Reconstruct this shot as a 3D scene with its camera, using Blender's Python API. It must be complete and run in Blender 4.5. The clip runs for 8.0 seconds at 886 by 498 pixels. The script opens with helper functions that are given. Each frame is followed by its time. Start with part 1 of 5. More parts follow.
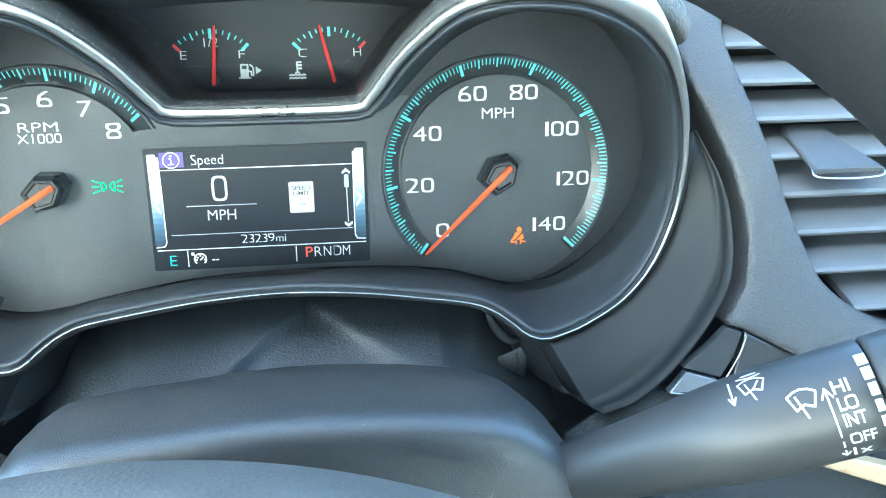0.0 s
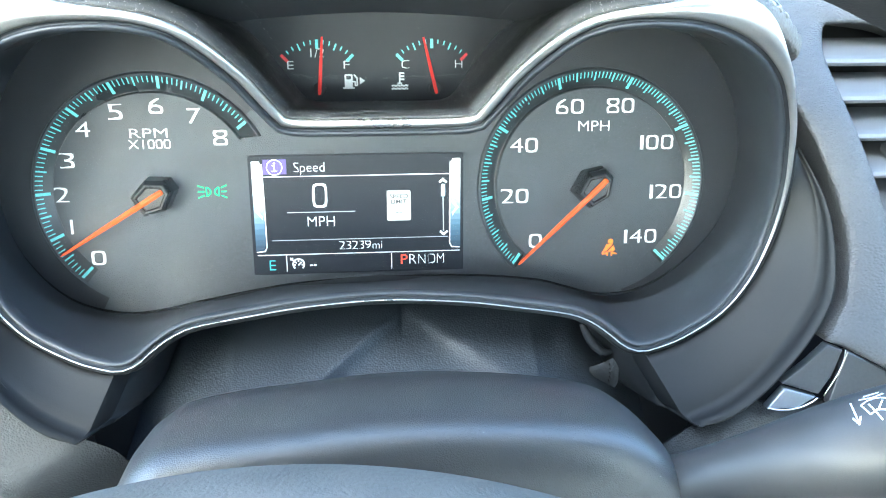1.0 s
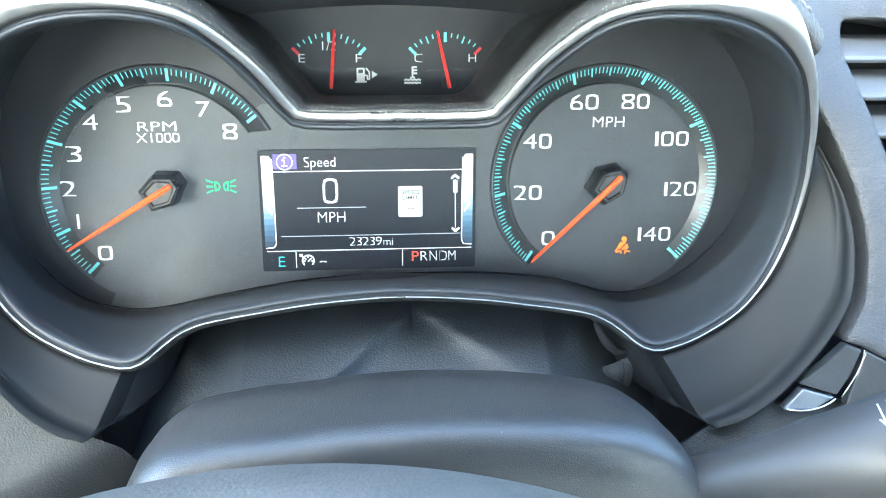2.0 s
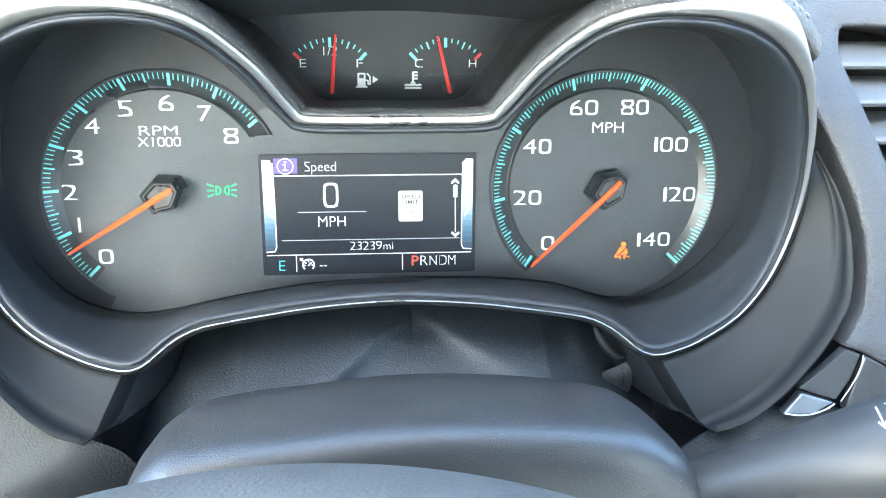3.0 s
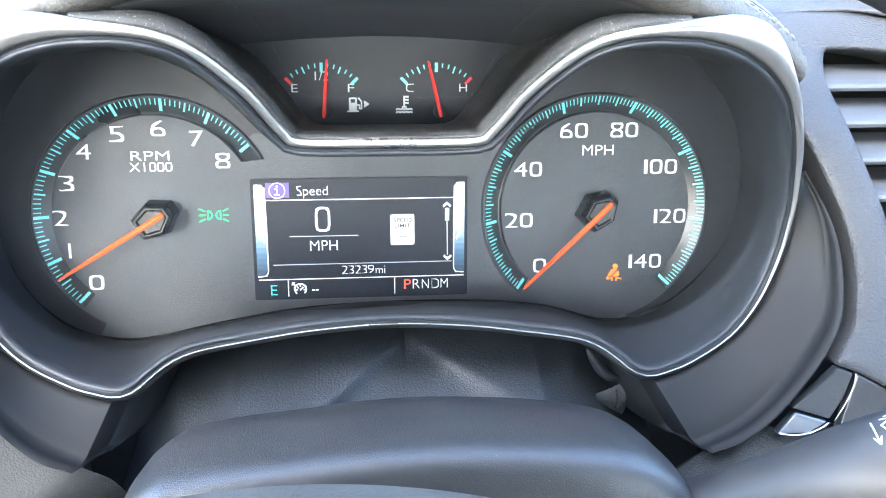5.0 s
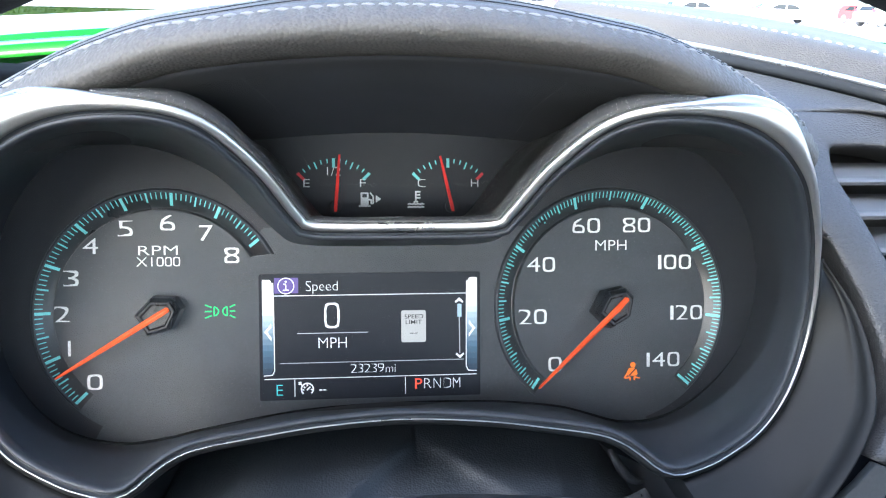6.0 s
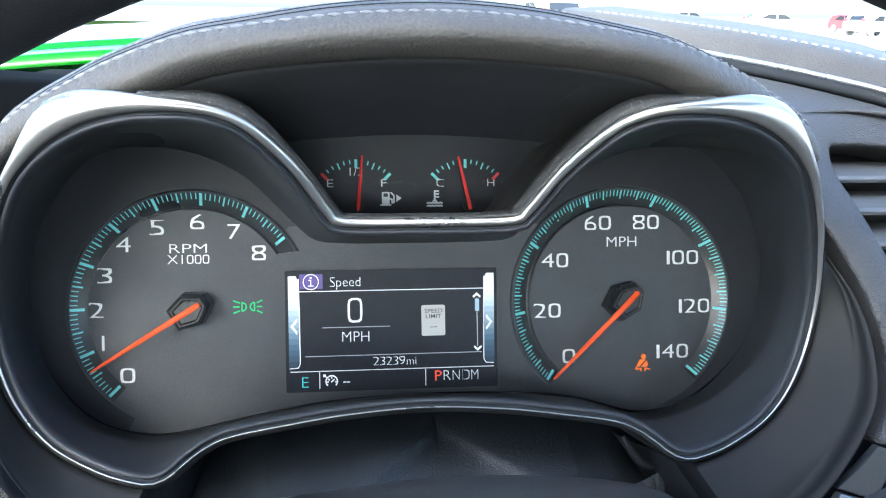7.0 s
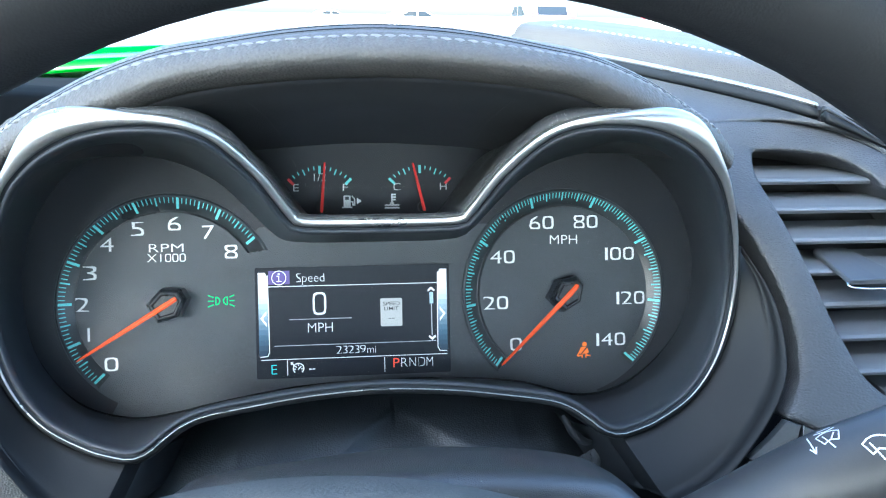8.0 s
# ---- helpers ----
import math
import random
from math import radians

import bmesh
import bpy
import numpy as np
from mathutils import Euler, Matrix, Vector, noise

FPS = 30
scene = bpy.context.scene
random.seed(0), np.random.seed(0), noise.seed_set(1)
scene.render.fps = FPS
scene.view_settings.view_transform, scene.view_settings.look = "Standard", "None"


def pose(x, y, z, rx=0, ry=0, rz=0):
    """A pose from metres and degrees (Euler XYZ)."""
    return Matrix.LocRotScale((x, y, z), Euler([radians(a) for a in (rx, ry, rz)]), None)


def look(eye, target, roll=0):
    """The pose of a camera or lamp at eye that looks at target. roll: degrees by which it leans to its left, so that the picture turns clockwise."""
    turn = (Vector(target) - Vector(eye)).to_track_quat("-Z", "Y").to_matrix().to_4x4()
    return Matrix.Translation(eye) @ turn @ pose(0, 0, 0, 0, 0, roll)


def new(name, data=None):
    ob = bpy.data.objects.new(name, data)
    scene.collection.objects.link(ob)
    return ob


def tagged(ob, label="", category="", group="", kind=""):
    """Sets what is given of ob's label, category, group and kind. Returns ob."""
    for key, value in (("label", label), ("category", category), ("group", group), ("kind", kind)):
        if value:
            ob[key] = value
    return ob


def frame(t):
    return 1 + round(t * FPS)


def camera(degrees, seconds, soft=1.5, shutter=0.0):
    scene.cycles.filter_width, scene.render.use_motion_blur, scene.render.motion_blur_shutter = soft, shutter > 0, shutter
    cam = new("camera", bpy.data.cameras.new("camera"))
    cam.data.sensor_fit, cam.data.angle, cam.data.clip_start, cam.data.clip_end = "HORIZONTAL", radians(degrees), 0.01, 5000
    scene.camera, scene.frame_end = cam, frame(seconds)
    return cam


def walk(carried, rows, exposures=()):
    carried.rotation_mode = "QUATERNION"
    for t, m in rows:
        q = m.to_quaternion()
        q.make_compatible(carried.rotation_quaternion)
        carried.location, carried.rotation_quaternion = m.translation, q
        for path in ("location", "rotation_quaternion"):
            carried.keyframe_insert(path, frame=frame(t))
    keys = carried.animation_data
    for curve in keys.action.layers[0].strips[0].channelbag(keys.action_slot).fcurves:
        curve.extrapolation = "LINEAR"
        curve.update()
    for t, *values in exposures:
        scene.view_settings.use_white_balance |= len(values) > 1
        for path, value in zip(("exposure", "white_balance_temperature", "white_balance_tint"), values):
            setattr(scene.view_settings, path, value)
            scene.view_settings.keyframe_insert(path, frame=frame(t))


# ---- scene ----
LENS = 56.18
ROWS = [
    (0, (-0.06528, -0.33957, 0.05812), (-0.02399, -0.00364, -0.03101), -1.02),
    (0.2, (-0.07454, -0.34221, 0.05756), (-0.03363, -0.00618, -0.03132), -0.67),
    (0.5, (-0.07797, -0.34220, 0.05994), (-0.04283, -0.00528, -0.02812), -0.59),
    (0.8, (-0.09019, -0.34231, 0.05964), (-0.05936, -0.00455, -0.02678), -0.44),
    (1, (-0.09316, -0.34030, 0.06192), (-0.06335, -0.00274, -0.02563), -0.32),
    (1.2, (-0.09311, -0.33974, 0.05997), (-0.06497, -0.00174, -0.02643), -0.28),
    (1.5, (-0.09477, -0.33781, 0.05566), (-0.06806, 0.00053, -0.02989), -0.24),
    (1.7, (-0.09862, -0.33511, 0.05855), (-0.06880, 0.00245, -0.02902), -0.13),
    (2.8, (-0.09904, -0.33671, 0.05962), (-0.06736, 0.00129, -0.02556), 0.18),
    (3, (-0.09908, -0.33678, 0.05776), (-0.06780, 0.00163, -0.02594), 0.20),
    (3.5, (-0.09676, -0.33513, 0.05799), (-0.06370, 0.00314, -0.02555), 0.18),
    (4, (-0.09691, -0.33535, 0.05807), (-0.06187, 0.00274, -0.02540), 0.10),
    (4.2, (-0.09754, -0.33634, 0.05896), (-0.06139, 0.00152, -0.02500), 0.05),
    (5.3, (-0.10047, -0.33622, 0.05029), (-0.06446, 0.00806, -0.00144), -0.30),
    (5.4, (-0.10017, -0.33463, 0.04775), (-0.06397, 0.01169, 0.01496), -0.40),
    (5.5, (-0.10132, -0.33181, 0.04849), (-0.06386, 0.01525, 0.02311), -0.29),
    (5.7, (-0.10279, -0.33183, 0.04271), (-0.06466, 0.01575, 0.02907), -0.26),
    (6, (-0.10701, -0.33184, 0.03477), (-0.06757, 0.01575, 0.02349), -0.38),
    (6.5, (-0.11393, -0.33716, 0.03248), (-0.07261, 0.01024, 0.02220), -0.51),
    (7, (-0.11855, -0.34467, 0.02969), (-0.07661, 0.00274, 0.02277), -0.73),
    (7.5, (-0.12232, -0.34915, 0.02614), (-0.07882, -0.00193, 0.01968), -0.92),
    (7.7, (-0.11639, -0.35466, 0.02842), (-0.07176, -0.00755, 0.02395), -1.08),
    (7.8, (-0.11410, -0.36042, 0.03030), (-0.06777, -0.01353, 0.02642), -1.09),
    (7.9, (-0.11104, -0.36979, 0.02795), (-0.06471, -0.02288, 0.02548), -1.14),
    (8, (-0.10749, -0.37995, 0.02761), (-0.06142, -0.03304, 0.02210), -1.08),
]
# All places are written in the instrument panel's own axes: x right, y into the dash, z up along
# the dial plate, with the speedometer's pivot as origin. UP sets those axes into the car.
SIZE = 1.08
GAIN = 4.3           # stops of the clip's exposure
LEAN = -15.0
UP = Matrix.Translation((0, 0, 1.02)) @ pose(0, 0, 0, LEAN) @ Matrix.Diagonal((SIZE, SIZE, SIZE, 1))
cam = camera(LENS, 8.0, soft=1.15)
walk(cam, [(t, Matrix.Translation(UP @ Vector(e)) @ pose(0, 0, 0, LEAN) @ look((0, 0, 0), Vector(g) - Vector(e), r)) for t, e, g, r in ROWS],
     [(t, GAIN + e, k, c) for t, e, k, c in ((0, -0.05, 5430, -15), (0.5, 0.19, 5630, -11), (1.5, 0.22, 5800, -7), (4.2, 0.21, 6130, 0), (5.6, 0.22, 5900, 4), (6.0, -0.77, 5900, 4), (6.5, -1.03, 5860, 1), (7.5, -1.03, 5780, 1), (8.0, -0.84, 5330, -4))])

# ---- daylight ----
SUN_UP, SUN_TURN = 39, 205
world = bpy.data.worlds.new("sky")
scene.world = world
world.use_nodes = True
wn = world.node_tree.nodes
sky = wn.new("ShaderNodeTexSky")
sky.sky_type, sky.sun_disc = "NISHITA", False
sky.sun_elevation, sky.sun_rotation = radians(SUN_UP), radians(SUN_TURN)
sky.air_density, sky.dust_density = 0.75, 3.0
wn["Background"].inputs["Strength"].default_value = 0.15
world.node_tree.links.new(sky.outputs[0], wn["Background"].inputs["Color"])
sun = new("sun", bpy.data.lights.new("sun", "SUN"))
sun.data.energy, sun.data.angle, sun.data.color = 1.5, radians(12), (1.0, 0.96, 0.9)
sun.matrix_world = look((5 * math.sin(radians(SUN_TURN)), 5 * math.cos(radians(SUN_TURN)), 1 + 5 * math.tan(radians(SUN_UP))), (0, 0, 1))

# ---- materials ----
def material(name, color, rough=0.5, metal=0.0, grain=0.0, cell=0.0, depth=0.0, wear=0.12, glow=0.0, coat=0.0, spec=0.5, stretch=1.0):
    """A surface with two scales of variation: broad stains and a fine grain, and a relief of cells (leather) or noise."""
    m = bpy.data.materials.new(name)
    m.use_nodes = True
    n, l = m.node_tree.nodes, m.node_tree.links
    b = n["Principled BSDF"]
    b.inputs["Roughness"].default_value, b.inputs["Metallic"].default_value = rough, metal
    b.inputs["Coat Weight"].default_value, b.inputs["Specular IOR Level"].default_value = coat, spec
    co = n.new("ShaderNodeTexCoord")
    big = n.new("ShaderNodeTexNoise")
    big.inputs["Scale"].default_value, big.inputs["Detail"].default_value = 28, 5
    fine = n.new("ShaderNodeTexNoise")
    fine.inputs["Scale"].default_value, fine.inputs["Detail"].default_value = grain or 900, 3
    for t in (big, fine):
        l.new(co.outputs["Object"], t.inputs["Vector"])
    add = n.new("ShaderNodeMath")
    add.operation = "ADD"
    l.new(big.outputs["Fac"], add.inputs[0])
    l.new(fine.outputs["Fac"], add.inputs[1])
    ramp = n.new("ShaderNodeMapRange")
    ramp.inputs["From Min"].default_value, ramp.inputs["From Max"].default_value = 0.3, 1.7
    ramp.inputs["To Min"].default_value, ramp.inputs["To Max"].default_value = max(0.05, 1 - 1.5 * wear), 1 + 1.5 * wear
    l.new(add.outputs[0], ramp.inputs["Value"])
    tint = n.new("ShaderNodeVectorMath")
    tint.operation = "SCALE"
    tint.inputs[0].default_value = color[:3]
    l.new(ramp.outputs[0], tint.inputs["Scale"])
    l.new(tint.outputs[0], b.inputs["Base Color"])
    r2 = n.new("ShaderNodeMapRange")
    r2.inputs["From Min"].default_value, r2.inputs["From Max"].default_value = 0.1, 0.9
    r2.inputs["To Min"].default_value, r2.inputs["To Max"].default_value = rough * (1 - wear), min(1, rough * (1 + wear))
    l.new(big.outputs["Fac"], r2.inputs["Value"])
    l.new(r2.outputs[0], b.inputs["Roughness"])
    if depth:
        bump = n.new("ShaderNodeBump")
        bump.inputs["Distance"].default_value, bump.inputs["Strength"].default_value = depth, 1.0
        if cell:
            v = n.new("ShaderNodeTexVoronoi")
            v.feature = "SMOOTH_F1"
            v.inputs["Scale"].default_value, v.inputs["Smoothness"].default_value = cell, 0.35
            wide = n.new("ShaderNodeVectorMath")
            wide.operation = "MULTIPLY"
            wide.inputs[1].default_value = (1 / stretch, 1, 1)
            l.new(co.outputs["Object"], wide.inputs[0])
            l.new(wide.outputs[0], v.inputs["Vector"])
            inv = n.new("ShaderNodeMath")
            inv.operation = "SUBTRACT"
            inv.inputs[0].default_value = 1
            l.new(v.outputs["Distance"], inv.inputs[1])
            l.new(inv.outputs[0], bump.inputs["Height"])
        else:
            l.new(fine.outputs["Fac"], bump.inputs["Height"])
        l.new(bump.outputs[0], b.inputs["Normal"])
    if glow:
        b.inputs["Emission Color"].default_value = (*color[:3], 1)
        b.inputs["Emission Strength"].default_value = glow * 2 ** -GAIN
    return m


DIAL = material("dial_plate_grey", (0.043, 0.050, 0.058), 0.5, grain=1900, depth=0.00014, wear=0.5)
BLACK = material("satin_black_plastic", (0.014, 0.015, 0.016), 0.5, spec=0.22, grain=1800, depth=0.00003)
WELL = material("moulded_black_plastic", (0.027, 0.031, 0.037), 0.5, grain=1500, depth=0.00006)
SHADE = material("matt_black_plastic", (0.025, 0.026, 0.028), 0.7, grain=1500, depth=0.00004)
PEBBLE = material("pebbled_dash_plastic", (0.052, 0.053, 0.055), 0.5, cell=1200, depth=0.00028, wear=0.12, spec=0.45, stretch=1.8)
LEATHER = material("black_leather", (0.108, 0.102, 0.094), 0.55, cell=800, depth=0.00028, wear=0.2, spec=0.35)
PADLEATHER = material("grained_dash_leather", (0.066, 0.060, 0.052), 0.55, cell=900, depth=0.00028, wear=0.2, spec=0.35)
BOOT = material("thin_soft_leather", (0.018, 0.0225, 0.028), 0.5, cell=1200, depth=0.00015, wear=0.2)
COVER = material("fine_grained_plastic", (0.051, 0.050, 0.049), 0.30, grain=1600, cell=2300, depth=0.00011, wear=0.07, spec=0.75)
SATIN = material("smooth_satin_plastic", (0.045, 0.045, 0.046), 0.42, grain=2500, depth=0.00003, wear=0.1, spec=0.5)
HUBGREY = material("grey_grained_plastic", (0.114, 0.108, 0.097), 0.5, grain=800, depth=0.0003, wear=0.2)
SIDEGRAIN = material("finely_grained_dash_plastic", (0.013, 0.015, 0.017), 0.55, cell=1250, depth=0.00020, wear=0.18)
PAD = material("pale_grey_pebbled_plastic", (0.214, 0.205, 0.184), 0.5, cell=1000, depth=0.00015, wear=0.1)
WRAP = material("smooth_wheel_leather", (0.018, 0.018, 0.019), 0.6, cell=1500, depth=0.00006, wear=0.12)
SILVER = material("brushed_silver_trim", (0.62, 0.61, 0.58), 0.28, metal=0.9, grain=1500, wear=0.08)
CHROME = material("chrome", (0.8, 0.8, 0.8), 0.12, metal=1.0, wear=0.04)
DUSTY = material("dusty_black_plastic", (0.042, 0.042, 0.041), 0.6, grain=2200, depth=0.0001, wear=0.7)
GLOSS = material("piano_black", (0.034, 0.037, 0.041), 0.3, coat=0.5, wear=0.25)
GREY = material("grey_vent_plastic", (0.105, 0.11, 0.118), 0.45, grain=1500, depth=0.00005)
TABGREY = material("smooth_grey_plastic", (0.06, 0.063, 0.068), 0.42, grain=1500, depth=0.00003)
WHITE = material("white_print", (0.78, 0.8, 0.8), 0.6, wear=0.05)
NUMERAL = material("backlit_white_print", (0.8, 0.82, 0.82), 0.6, wear=0.03, glow=0.34)
TEAL = material("backlit_teal_print", (0.24, 0.72, 0.71), 0.6, wear=0.05, glow=0.5)
RED = material("backlit_red_print", (0.75, 0.05, 0.06), 0.6, wear=0.05, glow=0.3)
ORANGE = material("orange_needle", (0.95, 0.10, 0.015), 0.4, wear=0.06, glow=0.4)
REDNEEDLE = material("red_needle", (0.9, 0.05, 0.04), 0.4, wear=0.06, glow=0.35)
GHOST = material("unlit_symbol", (0.047, 0.052, 0.057), 0.5)
THREAD = material("grey_thread", (0.26, 0.256, 0.248), 0.7, grain=4000, depth=0.0001)
LIT_WHITE = material("lit_white", (0.84, 0.86, 0.89), 0.6, glow=0.95, wear=0.01)
LIT_SIGN = material("lit_sign_white", (0.26, 0.26, 0.26), 0.6, glow=3.2, wear=0.01)
LIT_GREY = material("lit_grey", (0.45, 0.47, 0.5), 0.6, glow=0.5, wear=0.01)
LIT_PALE = material("lit_pale_blue", (0.4, 0.55, 0.68), 0.6, glow=0.8, wear=0.01)
TABS = [material("lit_tab", tuple(a + (b - a) * f for a, b in zip(p, q)), 0.6, glow=0.8, wear=0.01) for p, q, fs in
        (((0.9, 0.93, 0.96), (0.5, 0.62, 0.72), (0, 0, 0, 0.2, 0.45, 0.75)), ((0.42, 0.54, 0.64), (0.06, 0.13, 0.21), (0, 0.2, 0.4, 0.6, 0.8, 0.95)), ((0.055, 0.12, 0.19), (0.015, 0.04, 0.075), (0.1, 0.4, 0.7, 1.0))) for f in fs]
LIT_PURPLE = material("lit_purple", (0.09, 0.06, 0.23), 0.6, glow=1.3, wear=0.01)
LIT_TEAL = material("lit_teal", (0.1, 0.75, 0.75), 0.6, glow=0.8, wear=0.01)
LIT_RED = material("lit_red", (1.0, 0.09, 0.04), 0.6, glow=1.0, wear=0.01)
LIT_AMBER = material("lit_amber", (1.0, 0.2, 0.02), 0.6, glow=1.1, wear=0.01)
LIT_GREEN = material("lit_green", (0.03, 0.6, 0.17), 0.6, glow=0.65, wear=0.01)
SCREEN = material("screen_black", (0.010, 0.012, 0.018), 0.35, glow=0.5, wear=0.02, spec=0.14)
HUB = material("gloss_black_hub", (0.013, 0.014, 0.016), 0.27, wear=0.1, spec=0.3)
SMOKED = material("smoked_plate", (0.012, 0.014, 0.018), 0.45, grain=2600, depth=0.00003, spec=0.35)
RING = material("scale_band_grey", (0.022, 0.025, 0.028), 0.29, grain=2600, depth=0.00002, wear=0.15, spec=0.6)
DUST = material("pale_dust", (0.34, 0.335, 0.32), 0.9)
DEAD = material("dark_felt", (0.008, 0.008, 0.009), 0.95, spec=0.03)
# near black that holds the shade on the dash end in its colour
UNLIT = material("shade_black", (0.0035, 0.004, 0.0045), 0.95, spec=0.02)
CHIP = material("brushed_grey_metal", (0.3, 0.33, 0.38), 0.3, metal=0.85, wear=0.08)
INK = material("sign_ink", (0.018, 0.018, 0.02), 0.6)
BONNET = material("vivid_green_paint", (0.004, 0.085, 0.001), 0.15, wear=0.08, spec=0.3)
ROOF = material("woven_headliner", (0.45, 0.44, 0.42), 0.9, grain=800, depth=0.0003)
TRIMGREY = material("dark_door_plastic", (0.04, 0.04, 0.043), 0.6, grain=900, depth=0.0002)
ASPHALT = material("pale_asphalt", (0.34, 0.33, 0.32), 0.9, grain=60, wear=0.15)
GRASS = material("grass", (0.020, 0.036, 0.004), 0.95, grain=90, wear=0.3, spec=0.02)
CONCRETE = material("concrete", (0.5, 0.49, 0.46), 0.9, grain=80)
TYRE = material("tyre_rubber", (0.16, 0.16, 0.16), 0.8)
GLASSY = material("dark_window_glass", (0.02, 0.025, 0.03), 0.08)


def clear_plastic(name):
    """Clear sheet: what lies behind shows through, with the gloss of its surface on top."""
    m = bpy.data.materials.new(name)
    m.use_nodes = True
    n, l = m.node_tree.nodes, m.node_tree.links
    n.remove(n["Principled BSDF"])
    see, shine, both, edge = n.new("ShaderNodeBsdfTransparent"), n.new("ShaderNodeBsdfGlossy"), n.new("ShaderNodeMixShader"), n.new("ShaderNodeFresnel")
    edge.inputs["IOR"].default_value = 1.33
    smear = n.new("ShaderNodeTexNoise")
    smear.inputs["Scale"].default_value, smear.inputs["Detail"].default_value = 60, 4
    amount = n.new("ShaderNodeMapRange")
    amount.inputs["To Min"].default_value, amount.inputs["To Max"].default_value = 0.03, 0.09
    l.new(smear.outputs["Fac"], amount.inputs["Value"])
    l.new(amount.outputs[0], shine.inputs["Roughness"])
    l.new(edge.outputs[0], both.inputs["Fac"])
    # pale blue haze mixed in, for the glare that lifts the dark tones
    film, hazed, share = n.new("ShaderNodeBsdfDiffuse"), n.new("ShaderNodeMixShader"), n.new("ShaderNodeMapRange")
    film.inputs["Color"].default_value = (0.55, 0.64, 0.78, 1)
    share.inputs["From Min"].default_value, share.inputs["From Max"].default_value = 0.3, 0.7
    share.inputs["To Min"].default_value, share.inputs["To Max"].default_value = 0.006, 0.013
    l.new(smear.outputs["Fac"], share.inputs["Value"])
    l.new(share.outputs[0], hazed.inputs["Fac"])
    l.new(see.outputs[0], hazed.inputs[1])
    l.new(film.outputs[0], hazed.inputs[2])
    l.new(hazed.outputs[0], both.inputs[1])
    l.new(shine.outputs[0], both.inputs[2])
    l.new(both.outputs[0], n["Material Output"].inputs["Surface"])
    return m


CLEAR = clear_plastic("clear_plastic")


def paint(name, color):
    return material(name, color, 0.3, coat=0.6, wear=0.05)


# ---- building helpers ----
def part(name, bm, mat, parent, label="", smooth=True, thick=0.0, bevel=0.0):
    """Links a bmesh, in the panel's axes, as one mesh under a thing or a part."""
    bm.transform(UP)
    return link(name, bm, mat, parent, label, smooth, thick * SIZE, bevel * SIZE)


def link(name, bm, mat, parent, label="", smooth=True, thick=0.0, bevel=0.0):
    me = bpy.data.meshes.new(name)
    bmesh.ops.recalc_face_normals(bm, faces=bm.faces[:])
    for fc in bm.faces:
        fc.smooth = smooth
    bm.to_mesh(me)
    bm.free()
    me.materials.append(mat)
    ob = new(name, me)
    if parent is not None:
        ob.parent = parent
        ob.matrix_parent_inverse = Matrix.Translation(-Vector(parent.location))
    if label:
        ob["label"] = label
    if thick:
        md = ob.modifiers.new("thickness", "SOLIDIFY")
        md.thickness, md.offset = abs(thick), (1 if thick > 0 else -1)
    if bevel:
        md = ob.modifiers.new("edge", "BEVEL")
        md.width, md.segments, md.limit_method, md.angle_limit = bevel, 2, "ANGLE", radians(35)
    return ob


def thing(name, base, label, category, group="", kind="", local=True):
    ob = new(name)
    ob.empty_display_size = 0.02
    ob.location = UP @ Vector(base) if local else Vector(base)
    return tagged(ob, label, category, group, kind)


def smooth_curve(pts, n, closed=False):
    """Points along a Catmull-Rom curve, evenly spaced by length."""
    p = [Vector(q) for q in pts]
    if closed:
        p = [p[-1]] + p + p[:2]
    else:
        p = [2 * p[0] - p[1]] + p + [2 * p[-1] - p[-2]]
    fine = []
    for i in range(1, len(p) - 2):
        for k in range(16):
            t = k / 16
            fine.append(0.5 * (2 * p[i] + (p[i + 1] - p[i - 1]) * t + (2 * p[i - 1] - 5 * p[i] + 4 * p[i + 1] - p[i + 2]) * t * t
                               + (3 * p[i] - p[i - 1] - 3 * p[i + 1] + p[i + 2]) * t ** 3))
    fine.append(p[-2])
    acc = [0.0]
    for a, b in zip(fine, fine[1:]):
        acc.append(acc[-1] + (b - a).length)
    out, j = [], 0
    steps = n if closed else n - 1
    for i in range(n):
        want = acc[-1] * i / steps
        while j < len(acc) - 2 and acc[j + 1] < want:
            j += 1
        span = acc[j + 1] - acc[j] or 1
        out.append(fine[j].lerp(fine[j + 1], min(1, (want - acc[j]) / span)))
    return out


def loft(rows, around=False, along=False, caps=False):
    """A grid of quads over rows of points. around: each row closes; along: the last row meets the first."""
    bm = bmesh.new()
    vs = [[bm.verts.new(p) for p in row] for row in rows]
    for i in range(len(vs) - (0 if along else 1)):
        a, b = vs[i], vs[(i + 1) % len(vs)]
        for j in range(len(a) - (0 if around else 1)):
            k = (j + 1) % len(a)
            bm.faces.new((a[j], a[k], b[k], b[j]))
    if caps:
        bm.faces.new(vs[0])
        bm.faces.new(vs[-1])
    return bm


def tube(path, radius, sides=12, flat=1.0, closed=False):
    """A round rod along a path; radius may be a list."""
    rows = []
    n = len(path)
    for i, p in enumerate(path):
        q0, q1 = (path[i - 1], path[(i + 1) % n]) if closed else (path[max(0, i - 1)], path[min(n - 1, i + 1)])
        d = (Vector(q1) - Vector(q0)).normalized()
        side = d.cross(Vector((0, 0, 1)) if abs(d.z) < 0.9 else Vector((0, 1, 0))).normalized()
        up = side.cross(d)
        r = radius[i] if isinstance(radius, list) else radius
        rows.append([Vector(p) + r * (math.cos(a) * side + flat * math.sin(a) * up) for a in (2 * math.pi * k / sides for k in range(sides))])
    return loft(rows, around=True, along=closed, caps=not closed)


